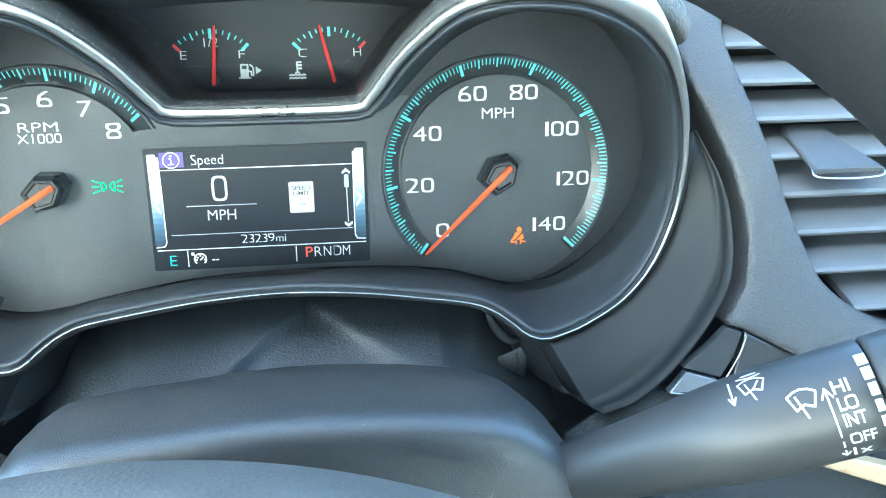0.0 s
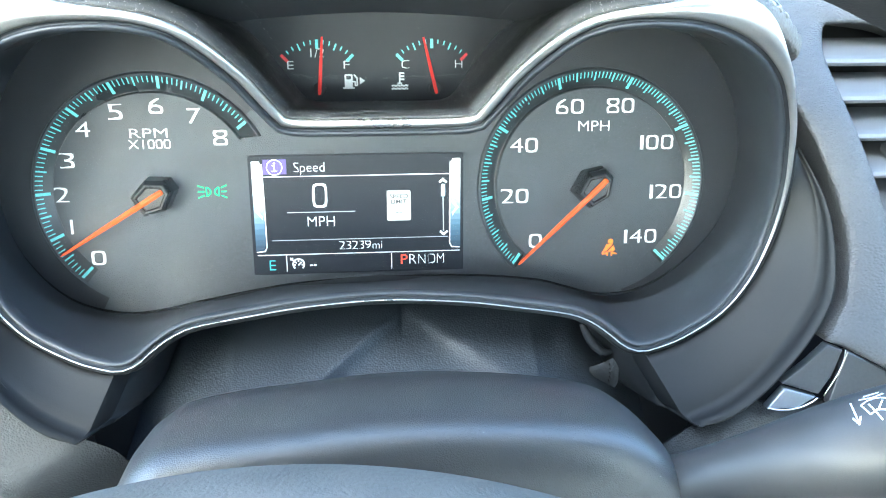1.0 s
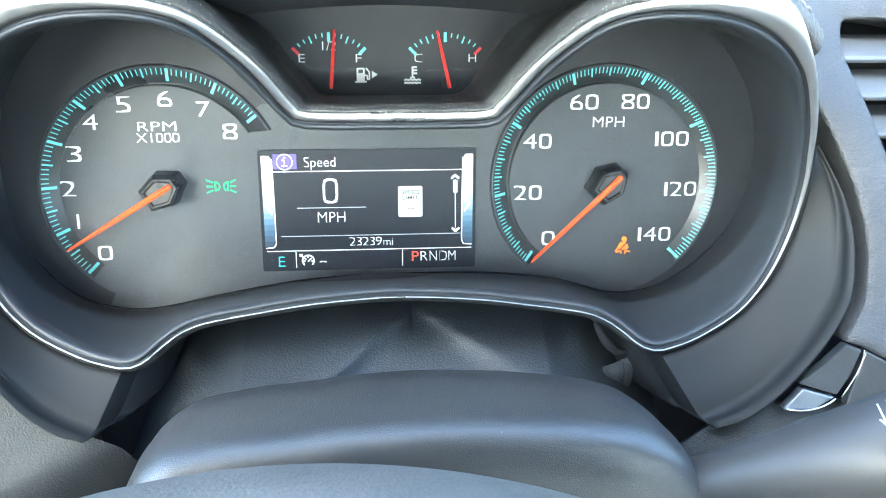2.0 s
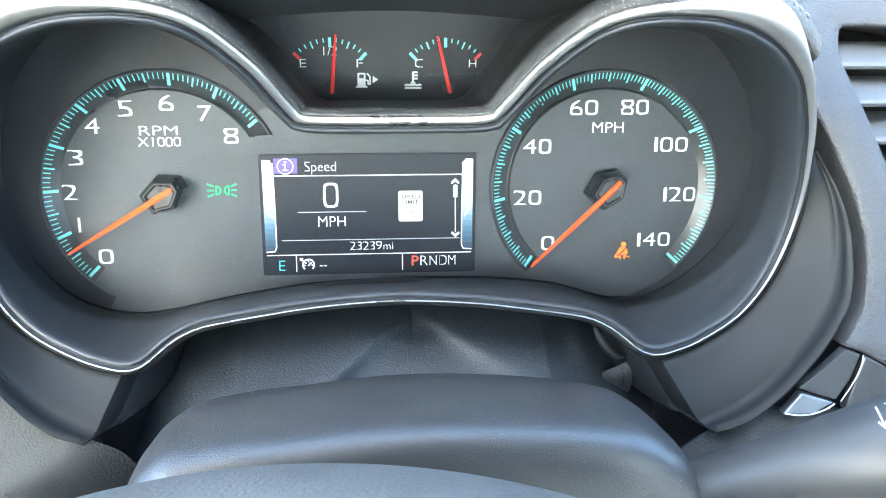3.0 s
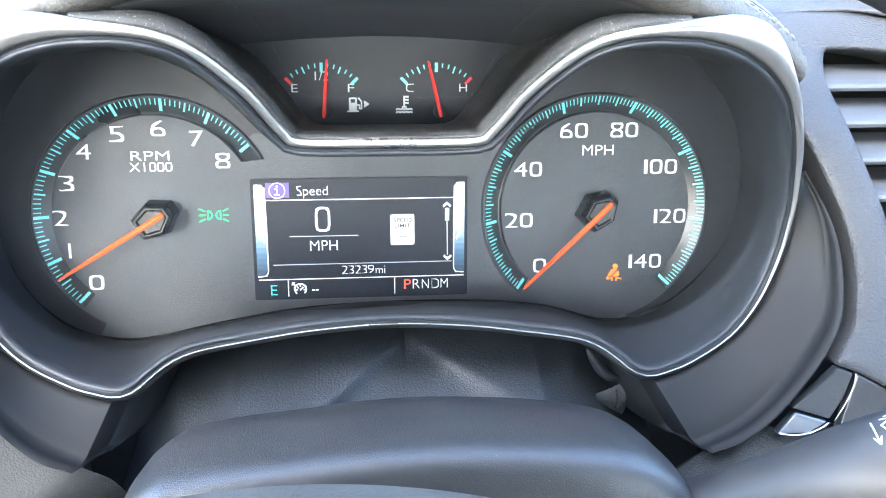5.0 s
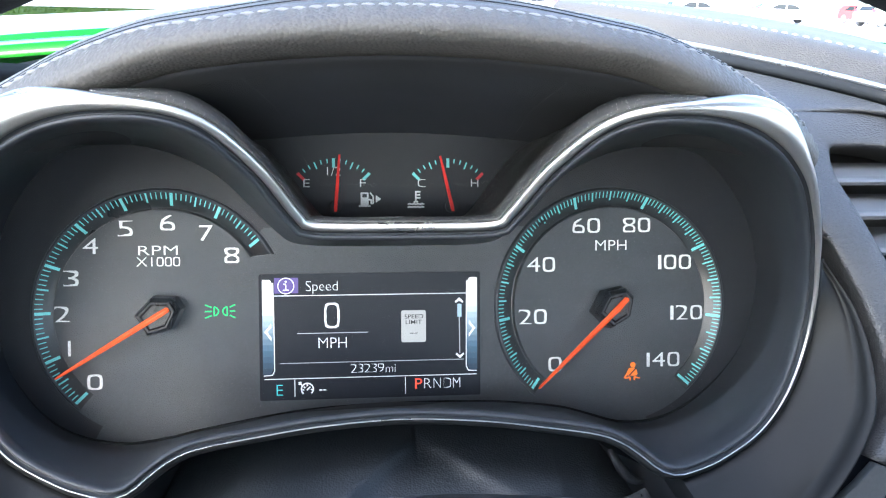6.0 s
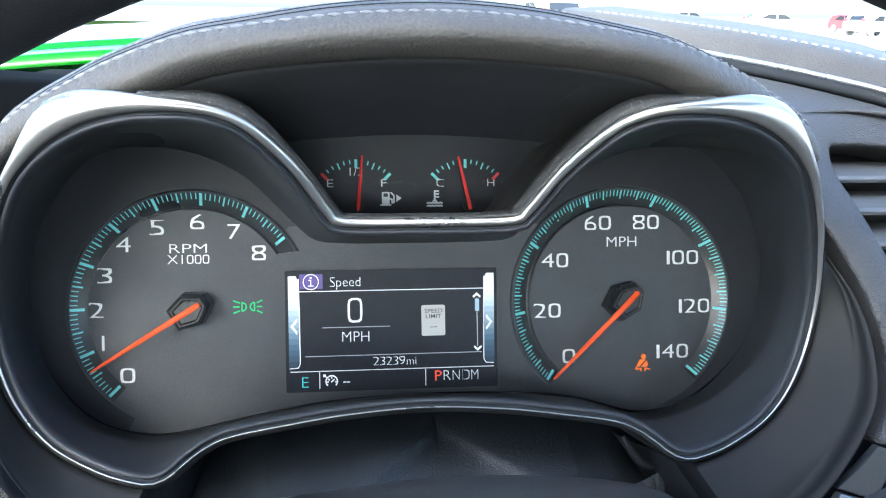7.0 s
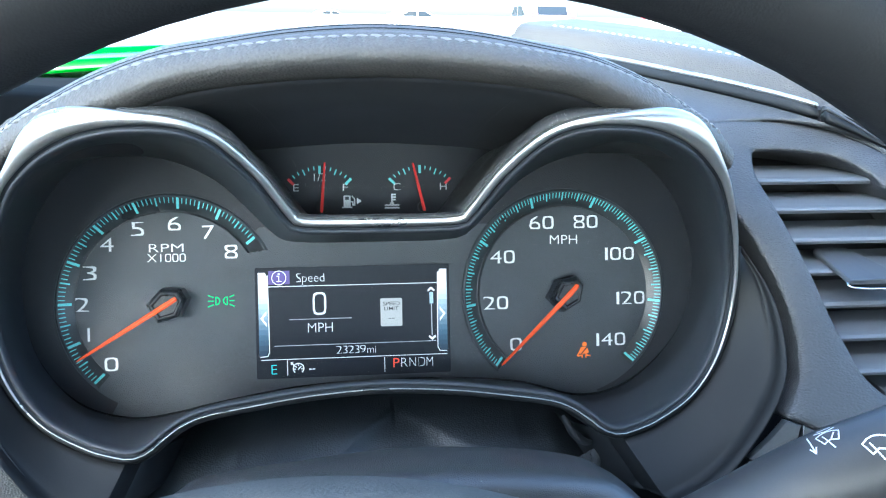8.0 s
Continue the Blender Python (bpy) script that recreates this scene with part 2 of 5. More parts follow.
def slab(outline, y0, y1):
    """A plate of the outline (x, z) between two depths."""
    bm = bmesh.new()
    a = [bm.verts.new((x, y0, z)) for x, z in outline]
    b = [bm.verts.new((x, y1, z)) for x, z in outline]
    bm.faces.new(a)
    bm.faces.new(b)
    for i in range(len(a)):
        j = (i + 1) % len(a)
        bm.faces.new((a[i], a[j], b[j], b[i]))
    return bm


def box(x0, x1, y0, y1, z0, z1):
    return slab([(x0, z0), (x1, z0), (x1, z1), (x0, z1)], y0, y1)


def round_rect(x0, x1, z0, z1, r, n=5):
    pts = []
    for cx, cz, a0 in ((x1 - r, z1 - r, 0), (x0 + r, z1 - r, 90), (x0 + r, z0 + r, 180), (x1 - r, z0 + r, 270)):
        pts += [(cx + r * math.cos(radians(a0 + 90 * k / n)), cz + r * math.sin(radians(a0 + 90 * k / n))) for k in range(n + 1)]
    return pts


def join(*bms):
    me = bpy.data.meshes.new("joined")
    out = bmesh.new()
    for b in bms:
        b.to_mesh(me)
        out.from_mesh(me)
        b.free()
        me.clear_geometry()
    bpy.data.meshes.remove(me)
    return out


def strokes(lines, w, put, lift=0.0002, step=0.0008):
    """Printed lines of width w: 2D polylines, set on a surface by put(u, v, height)."""
    bm = bmesh.new()
    for line in lines:
        for (u0, v0), (u1, v1) in zip(line, line[1:]):
            d = math.hypot(u1 - u0, v1 - v0) or 1e-9
            tu, tv = (u1 - u0) / d * w / 2, (v1 - v0) / d * w / 2
            n = max(1, int(d / step))
            last = None
            for k in range(n + 1):
                f = k / n
                e = -0.4 if k == 0 else (0.4 if k == n else 0)
                u, v = u0 + (u1 - u0) * f + tu * e, v0 + (v1 - v0) * f + tv * e
                pair = [bm.verts.new(put(u - tv, v + tu, lift)), bm.verts.new(put(u + tv, v - tu, lift))]
                if last:
                    bm.faces.new((last[0], last[1], pair[1], pair[0]))
                last = pair
    return bm


def on_plate(y):
    return lambda u, v, h: Vector((u, y - h, v))


def circle(cx, cz, r, a0=0, a1=360, n=20):
    return [(cx + r * math.sin(radians(a0 + (a1 - a0) * k / n)), cz + r * math.cos(radians(a0 + (a1 - a0) * k / n))) for k in range(n + 1)]


def square_up(bm, words):
    """Pushes the round characters of a word out into their corners, for a broad, squarish face."""
    left, glyphs = set(bm.verts), []
    while left:
        stack, found = [left.pop()], []
        while stack:
            v = stack.pop()
            found.append(v)
            for e in v.link_edges:
                o = e.other_vert(v)
                if o in left:
                    left.remove(o)
                    stack.append(o)
        glyphs.append(found)
    glyphs.sort(key=lambda g: sum(v.co.x for v in g) / len(g))
    if len(glyphs) != len(words):
        return
    if words.isdigit():
        # even, tight spacing and a broader one
        tall = max(v.co.y for g in glyphs for v in g) - min(v.co.y for g in glyphs for v in g)
        pen = min(v.co.x for v in glyphs[0])
        for ch, g in zip(words, glyphs):
            x0, x1 = min(v.co.x for v in g), max(v.co.x for v in g)
            k = 1.3 if ch == "1" else 1.0
            for v in g:
                v.co.x = pen + (v.co.x - x0) * k
            pen += (x1 - x0) * k + 0.13 * tall
    for ch, g in zip(words, glyphs):
        if ch not in "0235689CODGS":
            continue
        xs, ys = [v.co.x for v in g], [v.co.y for v in g]
        cx, cy, hx, hy = (max(xs) + min(xs)) / 2, (max(ys) + min(ys)) / 2, (max(xs) - min(xs)) / 2, (max(ys) - min(ys)) / 2
        for v in g:
            u, w = (v.co.x - cx) / hx, (v.co.y - cy) / hy
            d = math.hypot(u, w) or 1
            k = ((u / d) ** 4 + (w / d) ** 4) ** -0.25
            v.co.x, v.co.y = cx + hx * max(-1, min(1, u * k)), cy + hy * max(-1, min(1, w * k))


def letters(words, height, width=0.0, bold=-0.012):
    """Flat lettering in the built-in font, centred, in x and y; its own mesh, to be set with put."""
    cu = bpy.data.curves.new("words", "FONT")
    cu.body, cu.align_x, cu.align_y, cu.offset, cu.resolution_u, cu.extrude = words, "CENTER", "CENTER", bold, 4, 0.0
    ob = bpy.data.objects.new("words", cu)
    scene.collection.objects.link(ob)
    dg = bpy.context.evaluated_depsgraph_get()
    me = bpy.data.meshes.new_from_object(ob.evaluated_get(dg))
    bm = bmesh.new()
    bm.from_mesh(me)
    bpy.data.objects.remove(ob)
    bpy.data.curves.remove(cu)
    bpy.data.meshes.remove(me)
    square_up(bm, words)
    xs, ys = [v.co.x for v in bm.verts], [v.co.y for v in bm.verts]
    sy = height / (max(ys) - min(ys))
    sx = width / (max(xs) - min(xs)) if width else sy
    cx, cy = (max(xs) + min(xs)) / 2, (max(ys) + min(ys)) / 2
    for v in bm.verts:
        v.co = Vector(((v.co.x - cx) * sx, (v.co.y - cy) * sy, 0))
    return bm


def lettering(name, words, x, z, height, width, mat, parent, put, lift=0.0003, bold=-0.012, label=""):
    bm = letters(words, height, width, bold)
    for v in bm.verts:
        v.co = put(x + v.co.x, z + v.co.y, lift)
    return part(name, bm, mat, parent, label, smooth=False)


def dusty(parent, surfaces, count, seed, size=0.00022):
    """Fine pale dust specks lying on the given meshes; one object of stuff."""
    rnd = random.Random(seed)
    bm = bmesh.new()
    for ob in surfaces:
        polys = [p for p in ob.data.polygons if p.normal.z > -0.2]
        weights = [p.area for p in polys]
        for p in rnd.choices(polys, weights, k=count):
            vs = [ob.data.vertices[i].co for i in p.vertices]
            u, w = rnd.random(), rnd.random()
            c = vs[0].lerp(vs[1], u).lerp(vs[-1].lerp(vs[-2], u), w)
            r = size * rnd.choice((0.5, 0.6, 0.8, 1.0, 1.5)) * SIZE
            n = p.normal
            t = n.orthogonal().normalized()
            b = n.cross(t)
            ring = [bm.verts.new(c + n * r * 0.3 + r * (math.cos(k * 1.257 + seed) * t * rnd.uniform(0.6, 1.4) + math.sin(k * 1.257 + seed) * b)) for k in range(5)]
            top = bm.verts.new(c + n * r)
            for k in range(5):
                bm.faces.new((ring[k], ring[(k + 1) % 5], top))
    return tagged(link("dust", bm, DUST, parent, "pale dust specks", smooth=False), kind="stuff")

# ---- instrument panel: the outlines ----
XC = -0.0888          # middle of the panel
TACH = -0.1793        # tachometer pivot
HALF = [(0, -0.0337), (0.028, -0.0352), (0.05, -0.038), (0.07, -0.0412), (0.079, -0.0447), (0.0855, -0.0492), (0.091, -0.0535), (0.097, -0.0552),
        (0.104, -0.054), (0.114, -0.0508), (0.1295, -0.0425), (0.141, -0.03), (0.148, -0.013), (0.1495, 0.005), (0.147, 0.0185), (0.1425, 0.031),
        (0.134, 0.0447), (0.1265, 0.052), (0.1175, 0.058), (0.106, 0.063), (0.094, 0.0657), (0.083, 0.0664), (0.075, 0.0662), (0.067, 0.0649),
        (0.0597, 0.062), (0.0525, 0.0563), (0.045, 0.0487), (0.0398, 0.0415), (0.0349, 0.0352), (0.0293, 0.0322), (0, 0.0318)]


def trim_depth(z):
    return -0.051 - 0.104 * (z + 0.055) - 6.8 * (z + 0.055) * (z - 0.0315)


def mirrored(half):
    return half + [(-a, *r) for a, *r in half[-2:0:-1]]


RIM = [Vector((XC + dx, trim_depth(z), z)) for dx, z in mirrored(HALF)]
RIM = smooth_curve(RIM, 220, closed=True)


def outward(loop, i):
    d = loop[(i + 1) % len(loop)] - loop[i - 1]
    return Vector((d.z, 0, -d.x)).normalized()


OUT = [outward(RIM, i) for i in range(len(RIM))]
if sum(o.dot(p - Vector((XC, p.y, 0))) for o, p in zip(OUT, RIM)) < 0:
    OUT = [-o for o in OUT]

# inner edge, where the wells meet the dial plate
PLATE_R = [(0, -0.0380), (0.038, -0.0385), (0.065, -0.0412), (0.0775, -0.0444), (0.0926, -0.0486), (0.1076, -0.0478), (0.122, -0.0417), (0.1366, -0.0293),
           (0.1467, -0.0146), (0.1510, 0.002), (0.1516, 0.0186), (0.1451, 0.0405), (0.13, 0.0597), (0.1125, 0.0656), (0.09, 0.0632), (0.07, 0.054),
           (0.056, 0.041), (0.046, 0.031), (0.036, 0.0262), (0, 0.0255)]
PLATE_L = [(0.0334, -0.0395), (0.0536, -0.0422), (0.077, -0.0464), (0.088, -0.0488), (0.102, -0.0506), (0.113, -0.0496), (0.124, -0.0461), (0.132, -0.0411),
           (0.140, -0.0326), (0.1474, -0.020), (0.1513, -0.004), (0.1516, 0.0186)] + PLATE_R[11:-1]
PLATE = smooth_curve([Vector((XC + dx, 0, z)) for dx, z in PLATE_R] + [Vector((XC - dx, 0, z)) for dx, z in PLATE_L[::-1]], 400, closed=True)


def nearest_fraction(loop_a, loop_b):
    """For each point of loop_a the matching point of loop_b, by the share of the way round between shared landmarks."""
    def marks(loop):
        low_r = min(range(len(loop)), key=lambda i: (loop[i] - Vector((XC + 0.1, loop[i].y, -0.075))).length)
        low_l = min(range(len(loop)), key=lambda i: (loop[i] - Vector((XC - 0.1, loop[i].y, -0.075))).length)
        top_r = min(range(len(loop)), key=lambda i: (loop[i] - Vector((XC + 0.095, loop[i].y, 0.1))).length)
        top_l = min(range(len(loop)), key=lambda i: (loop[i] - Vector((XC - 0.095, loop[i].y, 0.1))).length)
        side_r = max(range(len(loop)), key=lambda i: loop[i].x)
        side_l = min(range(len(loop)), key=lambda i: loop[i].x)
        dip_r = min(range(len(loop)), key=lambda i: (loop[i] - Vector((XC + 0.025, loop[i].y, 0.025))).length)
        dip_l = min(range(len(loop)), key=lambda i: (loop[i] - Vector((XC - 0.025, loop[i].y, 0.025))).length)
        return [low_r, side_r, top_r, dip_r, dip_l, top_l, side_l, low_l]
    ma, mb = marks(loop_a), marks(loop_b)
    na, nb = len(loop_a), len(loop_b)
    out = [None] * na
    for k in range(8):
        a0, a1, b0, b1 = ma[k], ma[(k + 1) % 8], mb[k], mb[(k + 1) % 8]
        a1 += na if a1 <= a0 else 0
        b1 += nb if b1 <= b0 else 0
        for i in range(a0, a1):
            f = b0 + (b1 - b0) * (i - a0) / (a1 - a0)
            j = int(f)
            out[i % na] = loop_b[j % nb].lerp(loop_b[(j + 1) % nb], f - j)
    return out


BACK = nearest_fraction(RIM, PLATE)

# ---- instrument cluster ----
cluster = thing("instrument_cluster", (XC, 0.0, -0.05), "black instrument cluster with two round dials and a lit screen", "instrument cluster")

# dial plate behind everything
# with a channel cut for each scale
DIALS = ((0.0, -137.5, 137.5, 0.0), (TACH, -139.5, 57.5, 4.5))


def dial_point(cx, r, y, a0, a1, skew, f):
    a = radians(a0 + (a1 + skew * (r - 0.0404) / 0.0082 - a0) * f)
    return Vector((cx + r * math.sin(a), y, r * math.cos(a)))


bm = bmesh.new()
loops = [[Vector((x, 0.0, z)) for x, z in round_rect(XC - 0.165, XC + 0.165, -0.056, 0.085, 0.02)]]
for cx, a0, a1, skew in DIALS:
    loops.append([dial_point(cx, 0.0486, 0.0, a0, a1, skew, k / 90) for k in range(91)] + [dial_point(cx, 0.0404, 0.0, a0, a1, skew, k / 90) for k in range(90, -1, -1)])
for lp in loops:
    vs = [bm.verts.new(p) for p in lp]
    for k in range(len(vs)):
        bm.edges.new((vs[k - 1], vs[k]))
bmesh.ops.triangle_fill(bm, use_beauty=True, use_dissolve=False, edges=bm.edges[:], normal=(0, -1, 0))
plate = part("dial_plate", bm, DIAL, cluster, "fine-grained dark grey plate", smooth=False)
part("plate_backing", slab(round_rect(XC - 0.165, XC + 0.165, -0.056, 0.085, 0.02), 0.0034, 0.006), SHADE, cluster, smooth=False)

# wells: from the trim's inner edge back to the plate, with a soft lip
rows = []
for d, y in ((0.0, -0.0004), (0.0004, 0.0014), (0.0008, 0.0016), (0.0011, 0.0006), (0.0017, 0.0001), (0.0024, 0.0006), (0.0030, 0.0022)):
    rows.append([p - o * d + Vector((0, y, 0)) for p, o in zip(RIM, OUT)])
for f in (0.14, 0.35, 0.6, 0.82, 0.95, 1.0):
    rows.append([(p - o * 0.0030 + Vector((0, 0.0022, 0))).lerp(b, f) + o * 0.0012 * math.sin(math.pi * f) for p, b, o in zip(RIM, BACK, OUT)])
well = part("dial_well", loft(rows, around=True), WELL, cluster, "deep smooth black dial surround")

# dark gap where the surround meets the plate
gap = [p + Vector((0, -0.0003, 0)) for p in BACK if p.z < 0.0]
gap.sort(key=lambda p: math.atan2(p.x - XC, -(p.z - 0.02)))
part("plate_gap", tube(gap, [0.0008 * min(1.0, 0.05 + 7 * min(k, len(gap) - 1 - k) / len(gap)) for k in range(len(gap))], 8), DEAD, cluster, "dark gap round the dial plate")

# silver trim: wide on the two humps, a thin line elsewhere
def trim_width(p):
    side = abs(p.x - XC)
    hump = math.exp(-((side - 0.112) / (0.021 if side < 0.112 else 0.0125 if p.x < XC else 0.016)) ** 2) if p.z > 0.02 else 0
    slope = 0.0032 if p.z > 0.028 else 0.00055
    if side > 0.12:
        slope = 0.00055 + 0.0015 * max(0.0, min(1.0, (p.z + 0.045) / 0.05)) + 0.0011 * max(0.0, min(1.0, (p.z - 0.005) / 0.03))
    return slope + 0.0075 * hump


rows = []
for a in range(10):
    ang = math.pi * 2 * a / 10
    row = []
    for p, o in zip(RIM, OUT):
        w = trim_width(p)
        c = p + o * w * 0.5 + Vector((0, 0.0004, 0))
        row.append(c + o * (w * 0.5 * math.cos(ang)) + Vector((0, (0.0011 + 0.12 * w) * math.sin(ang), 0)))
    rows.append(row)
trim = part("trim", loft(rows, around=True, along=True), SILVER, cluster, "brushed silver edge trim, widest on top of the dials")

# dusty ridge between the dials and the small gauges, running back to the plate
POD_HALF = [(0, 0.0362), (0.022, 0.0362), (0.029, 0.038), (0.036, 0.047), (0.047, 0.061), (0.058, 0.068), (0.075, 0.071), (0.094, 0.071)]
upper = [i for i, p in enumerate(RIM) if p.z > 0.0305 and abs(p.x - XC) < 0.092]
upper.sort(key=lambda i: RIM[i].x)
pod = smooth_curve([Vector((XC + dx, -0.0005, z)) for dx, z in [(-a, b) for a, b in POD_HALF[:0:-1]] + POD_HALF], len(upper))
rows = [[] for _ in range(7)]
for k, i in enumerate(upper):
    side = abs(RIM[i].x - XC)
    wide = 0.0020 + 0.0032 * max(0.0, min(1.0, (side - 0.045) / 0.02)) * max(0.0, min(1.0, (0.09 - side) / 0.02))
    p = RIM[i] + OUT[i] * trim_width(RIM[i]) * 0.9 + Vector((0, 0.0008, 0))
    for row, (d, y) in zip(rows, ((0.0, 0.0), (0.12, -0.0006), (0.45, 0.0), (0.8, 0.0022), (0.97, 0.0052), (1.0, 0.009))):
        row.append(p + OUT[i] * wide * d + Vector((0, y, 0)))
    rows[6].append(pod[k])
part("gauge_ridge", loft(rows), DUSTY, cluster, "dusty dark ridge round the small gauges")


def dial_ring(name, dial):
    """A dished dark band, sunk into the plate, that carries the scale, with a fine raised outer edge."""
    n = 90
    cx, a0, a1, skew = dial
    prof = [(0.0402, -0.0001), (0.0405, 0.0002), (0.0407, 0.0027), (0.0413, 0.0026), (0.0471, -0.0011)]
    rows = [[dial_point(cx, r, y, a0, a1, skew, k / n) for r, y in prof] for k in range(n + 1)]
    band = part(name, loft(rows), RING, cluster, "dished dark scale band")
    for k in (0, n):
        bm = bmesh.new()
        bm.faces.new([bm.verts.new(dial_point(cx, r, y, a0, a1, skew, k / n)) for r, y in ((0.0486, 0.0001), (0.0404, 0.0001), (0.0405, 0.0034), (0.0471, 0.0034))])
        part("band_end", bm, RING, band, smooth=False)
    rows = [[dial_point(cx, r, y, a0, a1, skew, k / n) for r, y in ((0.0470, -0.0010), (0.0473, -0.0015), (0.0478, -0.0016), (0.0484, -0.0010), (0.0488, 0.0002))] for k in range(n + 1)]
    part("band_edge", loft(rows), DIAL, band, "raised grey edge of the scale")
    return band


def ring_y(r):
    return 0.0026 - (r - 0.0413) / 0.0058 * 0.0037


def marks(cx, count, a0, a1, is_major, is_mid, parent):
    """The printed scale: each long mark is a part, the short ones are joined."""
    minor = []
    for k in range(count + 1):
        a = radians(a0 + (a1 - a0) * k / count)
        s, c = math.sin(a), math.cos(a)
        big, mid = is_major(k), is_mid(k)
        r0, r1, w = (0.0421, 0.0470, 0.0012) if big else ((0.0434, 0.0470, 0.00066) if mid else (0.0445, 0.0470, 0.00042))
        bm = bmesh.new()
        vs = [bm.verts.new((cx + r * s + e * w / 2 * c, ring_y(r) - 0.00025, r * c - e * w / 2 * s)) for r, e in ((r0, -1), (r1, -1), (r1, 1), (r0, 1))]
        bm.faces.new(vs)
        if big:
            part("scale_mark", bm, TEAL, parent, smooth=False)
        else:
            minor.append(bm)
    tagged(part("scale_print", join(*minor), TEAL, parent, "fine teal scale marks", smooth=False), kind="stuff")


def hub_and_needle(cx, cz, value_angle, length, y):
    """A bevelled six-sided black hub with a tapered needle over it."""
    q = radians(value_angle)
    shape = ((-1.0, 0.30), (-0.15, 0.86), (0.92, 0.56), (0.92, -0.56), (-0.15, -0.86), (-1.0, -0.30))
    bm = bmesh.new()
    rings = []
    for r, yy in ((0.0088, 0.0), (0.0083, -0.0070), (0.0070, -0.0101), (0.0064, -0.0104), (0.0055, -0.0104), (0.0052, -0.0098)):
        rings.append([bm.verts.new((cx + r * (across * math.cos(q) + along * math.sin(q)), yy, cz + r * (along * math.cos(q) - across * math.sin(q)))) for along, across in shape])
    for p, o in zip(rings, rings[1:]):
        for k in range(6):
            bm.faces.new((p[k], p[(k + 1) % 6], o[(k + 1) % 6], o[k]))
    bm.faces.new(rings[-1])
    hub = part("needle_hub", bm, HUB, cluster, "glossy black six-sided hub", smooth=False, bevel=0.0003)
    a = radians(value_angle)
    ax, side = Vector((math.sin(a), 0, math.cos(a))), Vector((math.cos(a), 0, -math.sin(a)))
    rows = []
    for f, w in ((-0.12, 0.0005), (-0.11, 0.0010), (0.0, 0.0011), (0.5, 0.00088), (0.97, 0.0005), (1.0, 0.0002)):
        c = Vector((cx, y + 0.0045 * max(0, f), cz)) + ax * length * f
        rows.append([c - side * w + Vector((0, 0.0008, 0)), c - side * w, c - side * w * 0.15 + Vector((0, -0.0006, 0)), c + side * w * 0.15 + Vector((0, -0.0006, 0)),
                     c + side * w, c + side * w + Vector((0, 0.0008, 0))])
    return part("needle", loft(rows, around=True, caps=True), ORANGE, cluster, "tapered orange pointer", smooth=False)


face = on_plate(0.0)
part("gauge_backing", slab(round_rect(XC - 0.062, XC + 0.062, 0.033, 0.0845, 0.004), -0.0002, 0.0005), SMOKED, cluster, "dark smoked plate behind the small gauges", smooth=False)


# clear covers in front of the dials and, from the hood's lip down to the ridge, of the small gauges; both lean towards the driver
def cover(width, columns, steps, put):
    bm = bmesh.new()
    grid = [[bm.verts.new(put(-width + 2 * width * k / columns, m / steps)) for k in range(columns + 1)] for m in range(steps + 1)]
    for lo, hi in zip(grid, grid[1:]):
        for k in range(columns):
            bm.faces.new((lo[k], lo[k + 1], hi[k + 1], hi[k]))
    ob = part("clear_cover", bm, CLEAR, cluster, "clear plastic cover with an added pale haze")
    if ob.data.polygons[0].normal.y > 0:
        ob.data.flip_normals()
    ob.visible_shadow = False


def opening(dx, curve):
    """Height of the wells' upper or lower edge at a distance dx from the middle."""
    d = abs(dx)
    for (d0, z0), (d1, z1) in zip(curve, curve[1:]):
        if d <= d1:
            return z0 + (z1 - z0) * (d - d0) / (d1 - d0)
    return curve[-1][1]


LOW = HALF[:14]
HIGH = HALF[:12:-1]


def dial_sheet(dx, f):
    lo, hi = opening(dx, LOW) - 0.002, opening(dx, HIGH) + 0.002
    z = lo + (hi - lo) * f
    return Vector((XC + dx, -0.0215 - 0.24 * z, z))


def gauge_sheet(dx, f):
    lo, hi = opening(dx, HIGH) + 0.0012, 0.080 - 1.6 * dx * dx
    return Vector((XC + dx, -0.046 - 0.044 * f * (1 - 9 * dx * dx), lo + max(0.0005, hi - lo) * f))


cover(0.1494, 60, 12, dial_sheet)
cover(0.071, 48, 10, gauge_sheet)


def smoked(cx, a0, a1):
    """Dark smoked field outside the scale band."""
    n = 60
    rows = [[Vector((cx + r * math.sin(radians(a0 + (a1 - a0) * k / n)), -0.0005, r * math.cos(radians(a0 + (a1 - a0) * k / n)))) for r in (0.0489, 0.055, min(0.078, max(0.0505, 0.0475 / max(0.01, math.sin(radians(a0 + (a1 - a0) * k / n) * (1 if cx < -0.1 else -1))))))] for k in range(n + 1)]
    part("smoked_field", loft(rows), SMOKED, cluster, "dark smoked field outside the scale", smooth=False)


smoked(0.0, -48, 162)
smoked(TACH, -152, 50)
# speedometer
ring = dial_ring("speedometer_ring", DIALS[0])
marks(0.0, 140, -135, 135, lambda k: k % 20 == 0, lambda k: k % 5 == 0, ring)
for words, x, z, w in (("0", -0.0236, -0.0236, 0.0056), ("20", -0.0328, -0.004, 0.0116), ("40", -0.0293, 0.0173, 0.0116), ("60", -0.0104, 0.033, 0.0116),
                       ("80", 0.0109, 0.0331, 0.0116), ("100", 0.0272, 0.0177, 0.0142), ("120", 0.0323, -0.0034, 0.0138), ("140", 0.0223, -0.0228, 0.0142)):
    lettering("numeral", words, x, z, 0.0060, w, NUMERAL, cluster, face, 0.0009, -0.005)
lettering("unit_lettering", "MPH", 0.0, 0.0249, 0.0042, 0.0132, NUMERAL, cluster, face, 0.0009, -0.007)
hub_and_needle(0.0, 0.0, -135.7, 0.0453, -0.0112)

